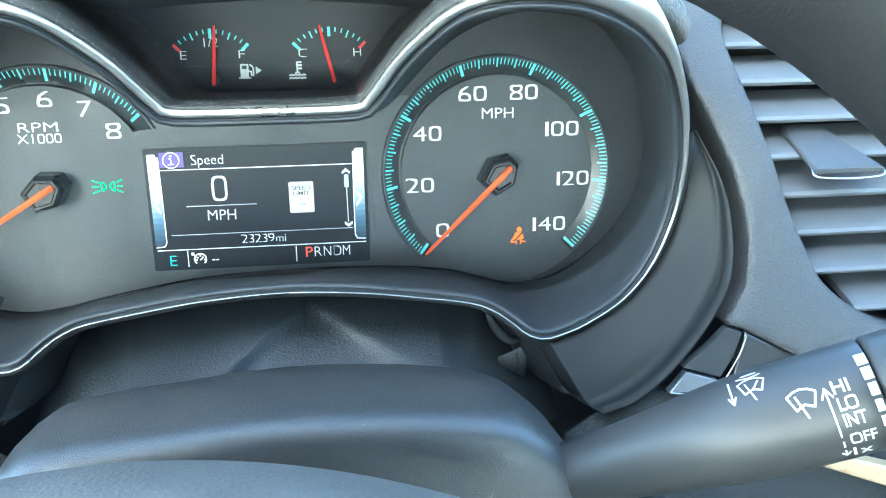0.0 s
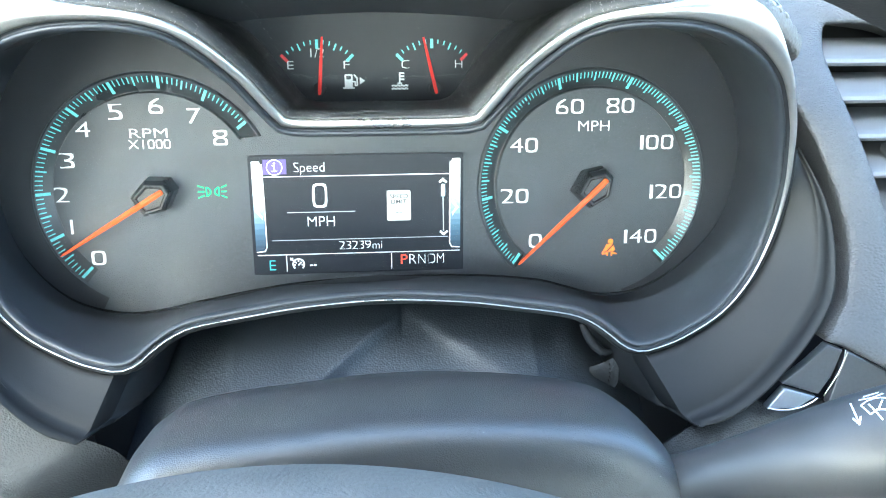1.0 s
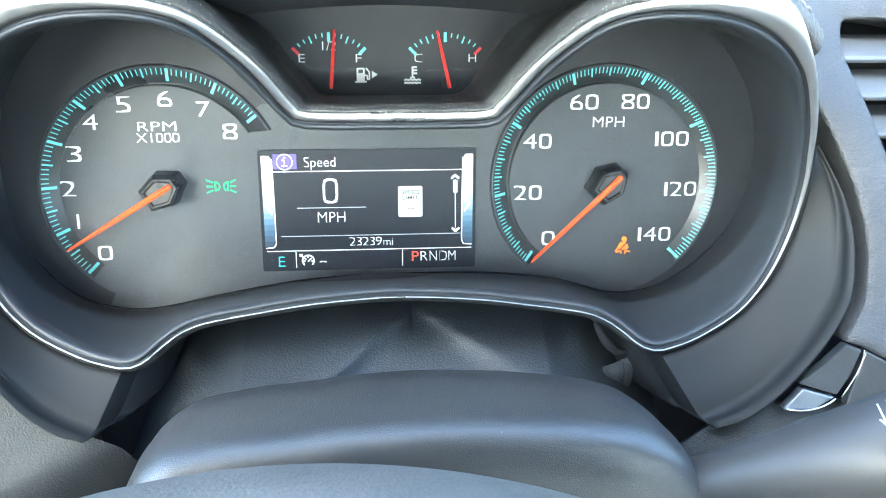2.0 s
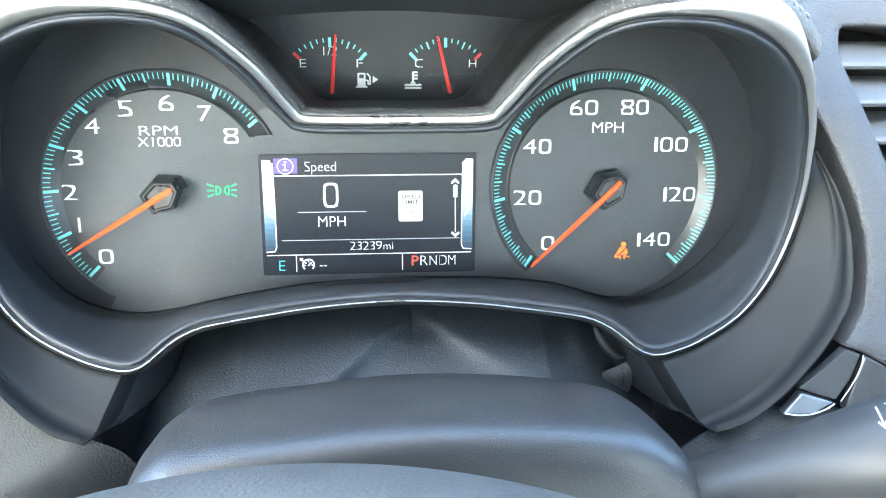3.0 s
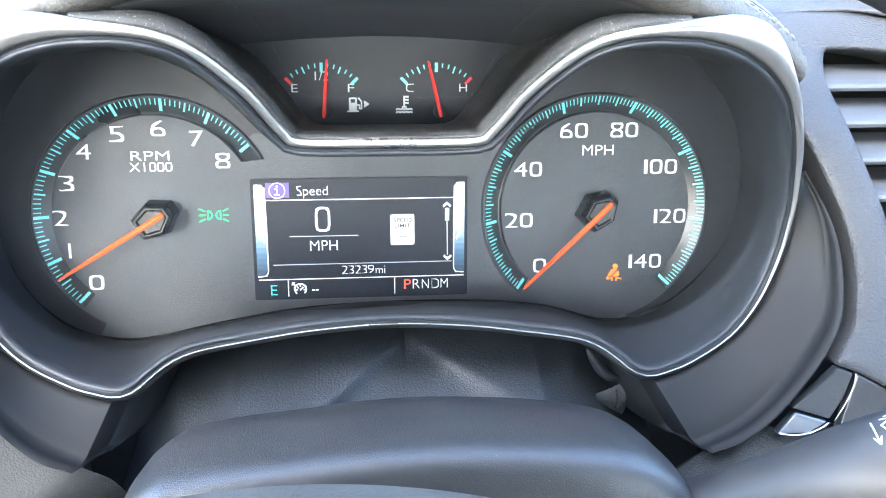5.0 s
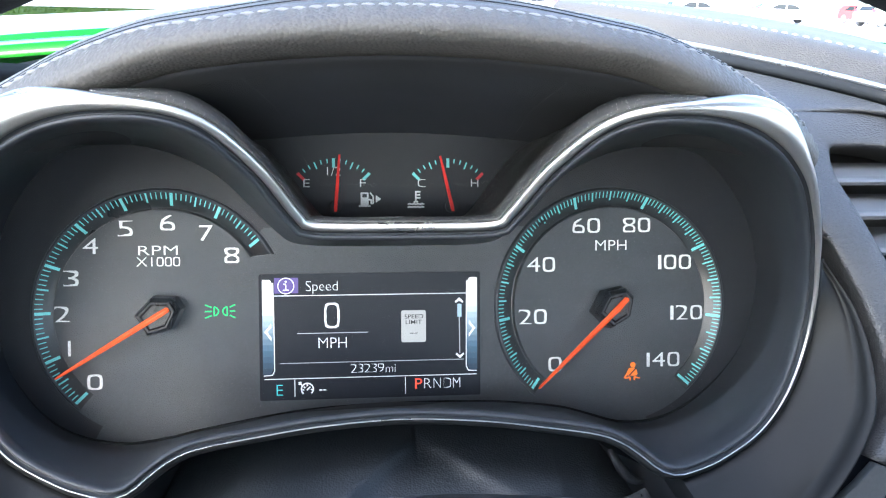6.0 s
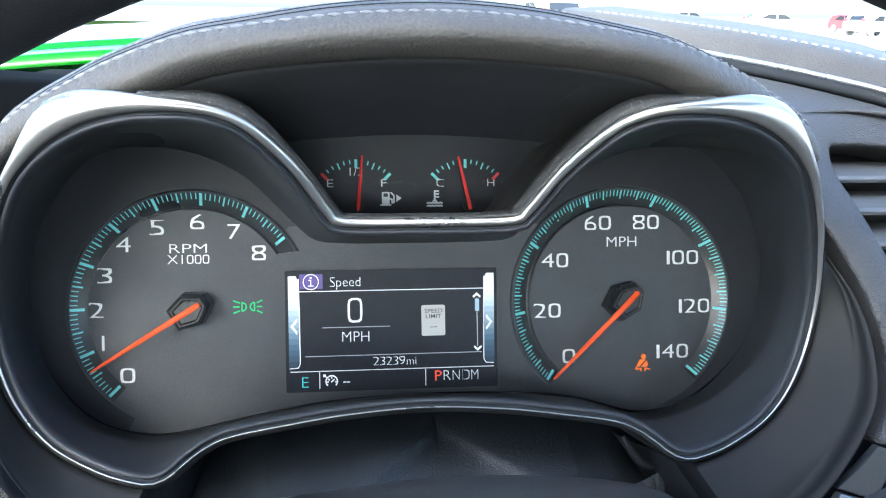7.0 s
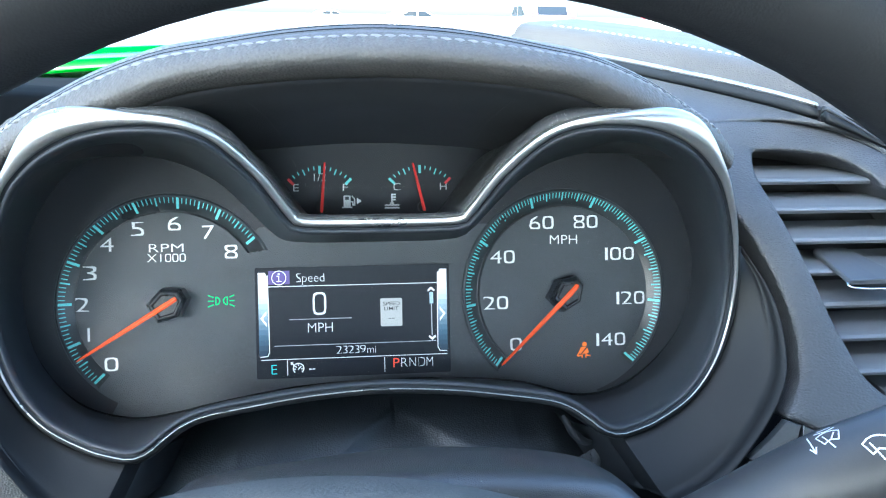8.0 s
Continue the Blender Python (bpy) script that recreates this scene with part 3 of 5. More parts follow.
# tachometer
ring = dial_ring("tachometer_ring", DIALS[1])
marks(TACH, 80, -136.3, 52.4, lambda k: k % 10 == 0, lambda k: k % 5 == 0, ring)
for words, x, z, w in (("0", -0.2048, -0.026, 0.0058), ("1", -0.2140, -0.0128, 0.0), ("2", -0.2164, 0.0005, 0.0056), ("3", -0.2129, 0.0142, 0.0056),
                       ("4", -0.2055, 0.0265, 0.0056), ("5", -0.1925, 0.0332, 0.0056), ("6", -0.1767, 0.0353, 0.0056), ("7", -0.1622, 0.0312, 0.0052), ("8", -0.1525, 0.0224, 0.0056)):
    lettering("numeral", words, x, z, 0.0060, w, NUMERAL, cluster, face, 0.0004, -0.005)
lettering("unit_lettering", "RPM", -0.1804, 0.0246, 0.0036, 0.0148, NUMERAL, cluster, face, 0.0004, -0.009)
lettering("unit_lettering", "X1000", -0.1804, 0.0202, 0.0036, 0.0165, NUMERAL, cluster, face, 0.0004, -0.009)
hub_and_needle(TACH, 0.0, -121.5, 0.0448, -0.0112)

# fuel and temperature gauges
for cx, ends in ((-0.1127, ("RED", "TEAL")), (-0.0672, ("TEAL", "RED"))):
    minor = []
    for k in range(13):
        a = radians(-45 + 7.5 * k)
        big, mid = k in (0, 6, 12), k in (3, 9)
        r0, r1, w = (0.0166, 0.0198, 0.0012) if big else ((0.0172, 0.0198, 0.0006) if mid else (0.0183, 0.0198, 0.0005))
        bm = strokes([[(cx + r0 * math.sin(a), 0.0403 + r0 * math.cos(a)), (cx + r1 * math.sin(a), 0.0403 + r1 * math.cos(a))]], w, face, 0.0003)
        if big:
            hue = ends[0] if k == 0 else (ends[1] if k == 12 else "TEAL")
            part("scale_mark", bm, RED if hue == "RED" else TEAL, cluster, smooth=False)
        else:
            minor.append(bm)
    tagged(part("scale_print", join(*minor), TEAL, cluster, "fine teal scale marks", smooth=False), kind="stuff")
for words, x, w in (("E", -0.1233, 0.0025), ("F", -0.1012, 0.0024), ("C", -0.0778, 0.0031), ("H", -0.0564, 0.003)):
    lettering("gauge_letter", words, x, 0.0505, 0.0031, w, NUMERAL, cluster, face, 0.0003)
lettering("gauge_letter", "1/2", -0.1126, 0.0552, 0.0034, 0.0054, NUMERAL, cluster, face, 0.0003, -0.006)
for cx, tip in ((-0.112, -0.1104), (-0.066, -0.0706)):
    part("needle_cap", slab(circle(cx, 0.0412, 0.0026, n=20)[:-1], -0.0045, 0.0), SHADE, cluster, smooth=False, bevel=0.0004)
    d = Vector((tip - cx, 0, 0.0198)).normalized()
    sd = Vector((d.z, 0, -d.x))
    rows = [[Vector((cx, -0.0052, 0.0403)) + d * f + sd * w * e + Vector((0, h, 0)) for e, h in ((-1, 0.0006), (-1, 0), (0, -0.0004), (1, 0), (1, 0.0006))]
            for f, w in ((-0.0012, 0.0005), (0.0, 0.0007), (0.01, 0.00062), (0.0212, 0.0004))]
    part("needle", loft(rows, around=True, caps=True), REDNEEDLE, cluster, "slim red pointer", smooth=False)
# fuel pump and thermometer symbols
px, pz = -0.0998, 0.0442
part("fuel_symbol", join(slab(round_rect(px - 0.0024, px + 0.0008, pz - 0.0026, pz + 0.0026, 0.0004), -0.0006, 0.0),
     strokes([[(px - 0.003, pz - 0.0028), (px + 0.0014, pz - 0.0028)], [(px + 0.0008, pz - 0.0002), (px + 0.0018, pz - 0.0004), (px + 0.0018, pz - 0.0018), (px + 0.0026, pz - 0.0018),
               (px + 0.0026, pz + 0.001), (px + 0.0014, pz + 0.0024)]], 0.0006, face, 0.0005), slab([(px + 0.0036, pz + 0.0015), (px + 0.0036, pz - 0.0015), (px + 0.0058, pz)], -0.0006, 0.0)),
     NUMERAL, cluster, "white fuel pump symbol", smooth=False)
part("fuel_symbol_window", slab(round_rect(px - 0.0017, px + 0.0001, pz + 0.0006, pz + 0.002, 0.0002), -0.0009, -0.0005), DIAL, cluster, smooth=False)
px, pz = -0.0802, 0.0438
part("coolant_symbol", strokes([[(px, pz + 0.0034), (px, pz - 0.0006)], [(px, pz + 0.0032), (px + 0.0017, pz + 0.0032)], [(px, pz + 0.002), (px + 0.0017, pz + 0.002)],
     [(px, pz + 0.0008), (px + 0.0017, pz + 0.0008)], [(px - 0.0008, pz - 0.0008), (px + 0.0008, pz - 0.0008)]] +
     [[(px - 0.0032 + 0.0008 * k, pz + dz + 0.0003 * (k % 2)) for k in range(9) if 0 < k or True] for dz in (-0.0018, -0.003)], 0.0007, face, 0.0005), NUMERAL, cluster, "white coolant symbol", smooth=False)

# warning symbols
gx, gz = -0.158, 0.0005
part("side_light_symbol", strokes([circle(gx - 0.0016, gz, 0.0017, 0, 180, 8) + [(gx - 0.0016, gz + 0.0017)], [(gx + 0.0034, gz + 0.0017)] + circle(gx + 0.0034, gz, 0.0017, 360, 180, 8)[0:] + [(gx + 0.0034, gz + 0.0017)]]
     + [[(gx - 0.0026, gz + d), (gx - 0.005, gz + d * 1.6)] for d in (-0.0016, 0, 0.0016)]
     + [[(gx + 0.0044, gz + d), (gx + 0.0064, gz + d * 1.6)] for d in (-0.0016, 0, 0.0016)], 0.00055, face), LIT_GREEN, cluster, "lit green side light symbol", smooth=False)
bx, bz = 0.0089, -0.0276
part("seat_belt_symbol", join(slab(circle(bx + 0.0004, bz + 0.0029, 0.0011, n=12)[:-1], -0.0012, -0.0009),
     slab([(bx - 0.0012, bz + 0.0016), (bx + 0.0016, bz + 0.0016), (bx + 0.0024, bz - 0.0008), (bx + 0.0016, bz - 0.0016), (bx - 0.0014, bz - 0.0016), (bx - 0.0024, bz - 0.0008)], -0.0012, -0.0009),
     strokes([[(bx - 0.003, bz - 0.0026), (bx - 0.0008, bz - 0.0022), (bx - 0.0008, bz - 0.0034)], [(bx + 0.0032, bz - 0.0026), (bx + 0.001, bz - 0.0022), (bx + 0.001, bz - 0.0034)],
              [(bx - 0.0016, bz - 0.0002), (bx - 0.0032, bz - 0.0024)]], 0.0006, face, 0.0011)), LIT_AMBER, cluster, "lit amber seat belt symbol", smooth=False)
part("seat_belt_strap", strokes([[(bx - 0.0012, bz - 0.0014), (bx + 0.0016, bz + 0.0016)]], 0.0006, face, 0.0014), SHADE, cluster, smooth=False)
for words, x, z, w in (("BRAKE", -0.0135, -0.0335, 0.0115), ("PARK", 0.0098, -0.0362, 0.0085)):
    lettering("unlit_lettering", words, x, z, 0.0026, w, GHOST, cluster, face, 0.0008)
ex, ez = -0.0005, -0.0275
part("unlit_engine_symbol", strokes([[(ex - 0.0035, ez - 0.0015), (ex - 0.0035, ez + 0.0015), (ex - 0.001, ez + 0.0022), (ex + 0.002, ez + 0.0022), (ex + 0.0035, ez + 0.001), (ex + 0.0035, ez - 0.002),
     (ex - 0.002, ez - 0.002), (ex - 0.0035, ez - 0.0015)]], 0.0005, face, 0.0008), GHOST, cluster, smooth=False)
for gx, gz in ((ex + 0.002, ez - 0.0085), (-0.1555, 0.0125), (-0.1665, 0.0125), (-0.1475, 0.0125)):
    part("unlit_symbol", loft([[Vector((gx + r * math.sin(a), -0.0008, gz + r * math.cos(a))) for a in (k * math.pi / 10 for k in range(20))] for r in (0.0022, 0.0027)], around=True), GHOST, cluster, smooth=False)

# ---- driver display ----
DX0, DX1, DZ0, DZ1 = -0.1417, -0.0552, -0.0345, 0.0143
DW, DH = DX1 - DX0, DZ1 - DZ0


def screen(u, v, h):
    return Vector((DX0 + u * DW, -0.0012 - h, DZ1 - v * DH))


def on_screen(name, outline, mat, lift=0.0002, label=""):
    bm = bmesh.new()
    bm.faces.new([bm.verts.new(screen(u, v, lift)) for u, v in outline])
    return part(name, bm, mat, display, label, smooth=False)


def screen_text(words, u0, u1, v0, v1, mat, bold=-0.018, lift=0.0004):
    bm = letters(words, v1 - v0, u1 - u0, bold)
    for q in bm.verts:
        q.co = screen((u0 + u1) / 2 + q.co.x, (v0 + v1) / 2 - q.co.y, lift)
    return part("screen_text", bm, mat, display, smooth=False)


def screen_lines(name, lines, w, mat, lift=0.0003):
    return part(name, strokes([[(u * DW, v * DH) for u, v in ln] for ln in lines], w, lambda a, b, h: screen(a / DW, b / DH, h), lift), mat, display, smooth=False)


display = part("display", slab(round_rect(DX0 - 0.0006, DX1 + 0.0006, DZ0 - 0.0006, DZ1 + 0.0006, 0.0008, 3), -0.0012, 0.001), SCREEN, cluster, "lit rectangular driver display", smooth=False)
for side in (0, 1):
    def flip(u):
        return u if side == 0 else 1 - u
    top, n = 0.035, 16
    for k in range(n):
        v0, v1 = top + 0.765 * k / n, top + 0.765 * (k + 1) / n
        f = k / (n - 1)
        mat = TABS[k]
        cut = 0.012 if k in (0, n - 1) else 0.0
        on_screen("tab_band", [(flip(0.008), v0), (flip(0.056 - (cut if k == 0 else 0)), v0), (flip(0.056 - (cut if k == n - 1 else 0)), v1), (flip(0.008), v1)], mat)
    screen_lines("tab_outline", [[(flip(0.056), 0.06), (flip(0.059), 0.4), (flip(0.06), 0.77), (flip(0.05), 0.805), (flip(0.012), 0.81)]], 0.0004, LIT_WHITE)
    on_screen("tab_arrow", [(flip(0.016), 0.455), (flip(0.048), 0.385), (flip(0.048), 0.42), (flip(0.03), 0.455), (flip(0.048), 0.5), (flip(0.048), 0.53)], LIT_WHITE, 0.0005)
on_screen("title_icon_box", [(0.062, 0.02), (0.17, 0.02), (0.17, 0.145), (0.062, 0.145)], LIT_PURPLE)
screen_lines("info_symbol", [[(0.115 + 0.036 * math.sin(a / 3), 0.085 + 0.064 * math.cos(a / 3)) for a in range(20)], [(0.104, 0.07), (0.115, 0.07), (0.115, 0.115)], [(0.102, 0.118), (0.128, 0.118)]], 0.00036, LIT_WHITE, 0.0005)
screen_lines("info_dot", [[(0.112, 0.05), (0.118, 0.05)]], 0.0007, LIT_WHITE, 0.0005)
screen_text("Speed", 0.205, 0.348, 0.05, 0.152, LIT_WHITE)
screen_text("0", 0.286, 0.356, 0.226, 0.434, LIT_WHITE)
screen_text("MPH", 0.259, 0.387, 0.510, 0.594, LIT_WHITE)
screen_text("23239", 0.404, 0.556, 0.732, 0.800, LIT_WHITE)
screen_text("mi", 0.565, 0.61, 0.742, 0.802, LIT_WHITE)
screen_text("E", 0.068, 0.097, 0.885, 0.97, LIT_TEAL)
screen_text("--", 0.26, 0.292, 0.93, 0.94, LIT_WHITE, 0.0)
screen_text("P", 0.7, 0.733, 0.862, 0.948, LIT_RED, 0.0)
for ch, u in (("R", 0.742), ("N", 0.786), ("D", 0.834), ("M", 0.877)):
    screen_text(ch, u, u + 0.034, 0.864, 0.946, LIT_WHITE)
screen_lines("screen_rule", [[(0.06, 0.165), (0.94, 0.165)], [(0.015, 0.838), (0.988, 0.838)], [(0.15, 0.848), (0.15, 0.985)], [(0.655, 0.848), (0.655, 0.985)]], 0.00033, LIT_WHITE)
screen_lines("screen_rule", [[(0.165, 0.472), (0.485, 0.472)], [(0.085, 0.712), (0.93, 0.712)]], 0.00028, LIT_GREY)
screen_lines("cruise_symbol", [[(0.206 + 0.027 * math.sin(a / 4 - 2.4), 0.925 - 0.047 * math.cos(a / 4 - 2.4)) for a in range(20)], [(0.205, 0.932), (0.219, 0.907)], [(0.190, 0.905), (0.196, 0.914)], [(0.206, 0.888), (0.206, 0.9)],
                              [(0.222, 0.93), (0.229, 0.93)], [(0.184, 0.93), (0.191, 0.93)], [(0.168, 0.868), (0.182, 0.892)], [(0.168, 0.886), (0.178, 0.868)]], 0.00055, LIT_WHITE)
screen_lines("scroll_bar", [[(0.908, 0.25), (0.91, 0.66)]], 0.0004, LIT_GREY)
on_screen("scroll_thumb", [(0.899, 0.255), (0.919, 0.255), (0.919, 0.36), (0.899, 0.36)], LIT_PALE, 0.0004)
on_screen("scroll_arrow", [(0.908, 0.2), (0.928, 0.232), (0.924, 0.248), (0.908, 0.226), (0.892, 0.248), (0.888, 0.232)], LIT_WHITE)
on_screen("scroll_arrow", [(0.911, 0.705), (0.931, 0.673), (0.927, 0.657), (0.911, 0.679), (0.895, 0.657), (0.891, 0.673)], LIT_WHITE)
on_screen("speed_limit_sign", [(0.638 + (x / DW), 0.300 + (z / DH)) for x, z in round_rect(0, 0.1145 * DW, 0, 0.262 * DH, 0.0008)], LIT_SIGN, 0.0003)
screen_text("SPEED", 0.653, 0.739, 0.332, 0.366, INK, 0.006, 0.0009)
screen_text("LIMIT", 0.658, 0.733, 0.378, 0.412, INK, 0.006, 0.0009)
screen_text("--", 0.679, 0.713, 0.484, 0.490, INK, 0.006, 0.0009)

# ---- lower surround: two crescents under the dials ----
def side_curve(sign, pts, n):
    return smooth_curve([Vector((XC + sign * dx, y, z)) for dx, y, z in pts], n)


EDGE_R = [(0.1570, -0.0400, 0.020), (0.1640, -0.0490, 0.003), (0.1660, -0.0560, -0.0130), (0.1645, -0.0620, -0.0305), (0.1590, -0.0648, -0.0425), (0.1512, -0.0658, -0.0545), (0.1390, -0.0665, -0.0685), (0.1270, -0.0672, -0.0770), (0.1135, -0.068, -0.0826)]
EDGE_L = [(0.1540, -0.0400, 0.020), (0.1560, -0.0490, 0.003), (0.1545, -0.0560, -0.0150), (0.1490, -0.0610, -0.0330), (0.1430, -0.0640, -0.0450), (0.1348, -0.0655, -0.0565), (0.1267, -0.0660, -0.0661), (0.1182, -0.0662, -0.0728), (0.1083, -0.0664, -0.0783)]
surround = thing("cluster_surround", (XC, -0.05, -0.08), "smooth black plastic surround below the dials", "dashboard trim")
# convex lip right under the trim
under = [i for i, p in enumerate(RIM) if p.z < 0.020]
under.sort(key=lambda i: (i + len(RIM) // 2) % len(RIM))
rows = [[RIM[i] + OUT[i] * (trim_width(RIM[i]) * k + d) + Vector((0, y, 0)) for i in under] for k, d, y in ((0.6, 0, 0.0004), (1, 0.0001, 0.0004), (1, 0.0008, 0.0002), (1, 0.0016, 0.0008), (1, 0.0022, 0.0024), (1, 0.0024, 0.008))]
part("lip", loft(rows), BLACK, surround, "rounded black lip under the trim")
for sign, outline in ((-1, EDGE_L), (1, EDGE_R)):
    idx = [i for i, p in enumerate(RIM) if (p.x - XC) * sign > 0.0965 and p.z < 0.022]
    idx.sort(key=lambda i: math.atan2(RIM[i].z, abs(RIM[i].x - XC) - 0.06), reverse=True)
    n = 48
    inner = smooth_curve([RIM[i] + OUT[i] * (trim_width(RIM[i]) + 0.0021) + Vector((0, 0.0030, 0)) for i in idx], n)
    edge = side_curve(sign, outline, n)
    rows = []
    for f, dy in ((0, 0.004), (0.0, 0), (0.15, 0.0012), (0.4, 0.0022), (0.65, 0.0030), (0.80, 0.0036), (0.86, 0.0044), (0.895, 0.0010), (0.945, -0.0022), (0.98, -0.0014), (1.0, 0.0016), (1.004, 0.005), (1.006, 0.016)):
        row = []
        for k, (a, b) in enumerate(zip(inner, edge)):
            # rounded lower corner
            s, w = max(0.0, min(1.0, (f - 0.78) / 0.22)), max(0.0, (k - (n - 8)) / 7)
            back = (edge[-1] - edge[-4]).normalized() * ((0.006 if sign < 0 else 0.010) * (1 - math.sqrt(1 - s * s)) * w)
            row.append(a + (b - a) * f - back + Vector((0, dy * (0.35 + 0.65 * min(1, (b - a).length / 0.02)) + 0.003 * (s * w) ** 3, 0)))
        rows.append(row)
    part("side_panel", loft(rows), BLACK, surround, "curved smooth panel with a beaded outer edge")
    # chamfer from the notch down to the lower corner, then the cheek that turns back into the dash
    line = [r[-1] for r in rows[1:11]]
    step = Vector((-sign, 0, 0))
    deep = smooth_curve(line + [line[-1] + Vector((sign * 0.001, 0.006, -0.012)), line[-1] + Vector((sign * 0.002, 0.012, -0.045))], 18)
    line = smooth_curve(line + [line[-1] + Vector((sign * 0.002, 0.006, -0.0006)), line[-1] + Vector((sign * 0.004, 0.014, -0.0008))], 18)
    rows = [[p for p in line], [p + step * 0.0006 + Vector((0, 0.0006, -0.0002)) for p in line], [p + step * 0.0042 + Vector((0, 0.0075, 0.0002)) for p in line], [p + step * 0.0052 + Vector((0, 0.010, 0.0006)) for p in line]]
    part("chamfer", loft(rows), BLACK, surround, "dark chamfered edge")
    rows = [[p + step * 0.0050 + Vector((0, 0.0098, 0.0006)) for p in deep], [p + step * 0.009 + Vector((0, 0.014, 0.001)) for p in deep], [p + step * 0.016 + Vector((0, 0.03, 0.002)) for p in deep], [p + step * 0.022 + Vector((0, 0.075, 0.004)) for p in deep]]
    part("side_cheek", loft(rows), BLACK, surround, "dark inner cheek beside the leather gaiter")
low = sorted([i for i, p in enumerate(RIM) if p.z < -0.03 and abs(p.x - XC) < 0.098], key=lambda i: RIM[i].x)
rows = [[RIM[i] + OUT[i] * d + Vector((0, y, 0)) for i in low] for d, y in ((0.0009, 0.0004), (0.0016, 0.003), (0.0028, 0.010), (0.0034, 0.03), (0.0036, 0.062))]
part("under_lip", loft(rows), SHADE, surround, "dark underside of the dial surround")

# ---- leather gaiter above the steering column ----
gaiter = thing("column_gaiter", (XC, -0.03, -0.075), "creased black leather gaiter over the steering column", "leather gaiter")
rows = []
for i in range(281):
    dx = -0.116 + 0.232 * i / 280
    row = []
    for k in range(91):
        f = k / 90
        z = -0.0400 - 0.060 * f
        base = 0.006 - 0.062 * f - 0.010 * math.sin(math.pi * f) + 0.03 * max(0.0, abs(dx) - 0.06) / 0.05
        # two folds that run down and outwards from the middle, with a hollow between them
        drop = -0.0462 - z
        d = abs(dx - 0.0065) - (1.62 if dx < 0.0065 else 1.95) * max(0.0, drop) - 0.001 - 0.25 * max(0.0, -drop)
        fold = (0.0095 if dx < 0.0065 else 0.0045) * math.exp(-(d / (0.030 if d > 0 else 0.007 + 0.22 * max(0.0, drop))) ** 2) * max(0.0, min(1.0, (drop + 0.004) / 0.010)) * (1 - 0.4 * f)
        ripple = 0.0007 * math.sin(70 * dx + 5 * f) * math.sin(math.pi * f)
        # pinched corner with a fan of fine wrinkles
        away = math.hypot(dx - 0.086, z + 0.0600)
        fan = max(0.0, 1 - abs(away - 0.013) / 0.011) * (1.0 if dx < 0.084 else 0.0)
        ripple += 0.00016 * math.sin(away * 3600) * fan
        pinch = 0.0050 * math.exp(-((dx - 0.077) / 0.007) ** 2 - ((z + 0.060) / 0.007) ** 2)
        pinch += 0.0035 * math.exp(-((dx + 0.083) / 0.006) ** 2 - ((z + 0.062) / 0.006) ** 2)
        row.append(Vector((XC + dx, base - fold - ripple - pinch, z)))
    rows.append(row)
part("leather_cover", loft(rows), BOOT, gaiter)
# curled lip at the pinched corner
curl = smooth_curve([Vector(v) for v in ((-0.0096, -0.0292, -0.0515), (-0.0086, -0.0300, -0.0535), (-0.0071, -0.0310, -0.0564), (-0.0051, -0.0316, -0.0594), (-0.0022, -0.0318, -0.0622), (0.0011, -0.0314, -0.0634), (0.0043, -0.0300, -0.0630))], 30)
part("curled_lip", tube(curl, [0.0004 + 0.0016 * math.sin(math.pi * min(1, 0.08 + k / 31)) ** 0.7 for k in range(30)], 12), SIDEGRAIN, gaiter, "rolled leather edge")
# short stitched end, a fan that opens towards the side panel
rows = []
for k in range(13):
    f = k / 12
    a, b = Vector((-0.0048, -0.0270, -0.0720 - 0.0030 * f)), Vector((0.0050 + 0.0008 * math.sin(math.pi * f), -0.0315, -0.0652 - 0.0140 * f))
    bulge = Vector((0, -0.0024 * math.sin(math.pi * f) ** 0.8, 0))
    rows.append([a.lerp(b, g) + bulge * (0.25 + 0.75 * g) + Vector((0, h, 0)) for g, h in ((0, 0.001), (0.3, 0), (0.62, -0.0003), (0.68, 0.0003), (0.74, -0.0003), (0.95, 0), (1.0, 0.0006), (1.02, 0.004))])
part("stitched_end", loft(rows), SIDEGRAIN, gaiter, "short seamed leather end")
for k in range(2, 11, 2):
    c = rows[k][3]
    part("stitch", tube([c + Vector((-0.0003, -0.0002, 0.0006)), c + Vector((0, -0.0005, 0)), c + Vector((0.0003, -0.0002, -0.0006))], 0.00022, 6), DEAD, gaiter)

# ---- hood over the dials ----
hood = thing("cluster_hood", (XC, -0.03, 0.09), "black leather hood with grey stitching over the dials", "dashboard hood")
TOP_HALF = [(0, -0.097, 0.0949), (0.03, -0.0965, 0.0935), (0.06, -0.094, 0.0900), (0.0785, -0.090, 0.0874), (0.1, -0.083, 0.0810), (0.115, -0.0765, 0.0751), (0.128, -0.069, 0.0702), (0.138, -0.0625, 0.0650), (0.1455, -0.057, 0.0590)]
LIP_HALF = [(0, -0.099, 0.0824), (0.03, -0.0985, 0.0812), (0.0575, -0.0965, 0.0786), (0.0735, -0.093, 0.0758), (0.09, -0.088, 0.0708), (0.106, -0.080, 0.0672), (0.122, -0.070, 0.0628), (0.134, -0.0635, 0.0572), (0.1425, -0.058, 0.0515)]
N = 601


def whole(half, n):
    return smooth_curve([Vector((XC - dx, y, z)) for dx, y, z in half[:0:-1]] + [Vector((XC + dx, y, z)) for dx, y, z in half], n)


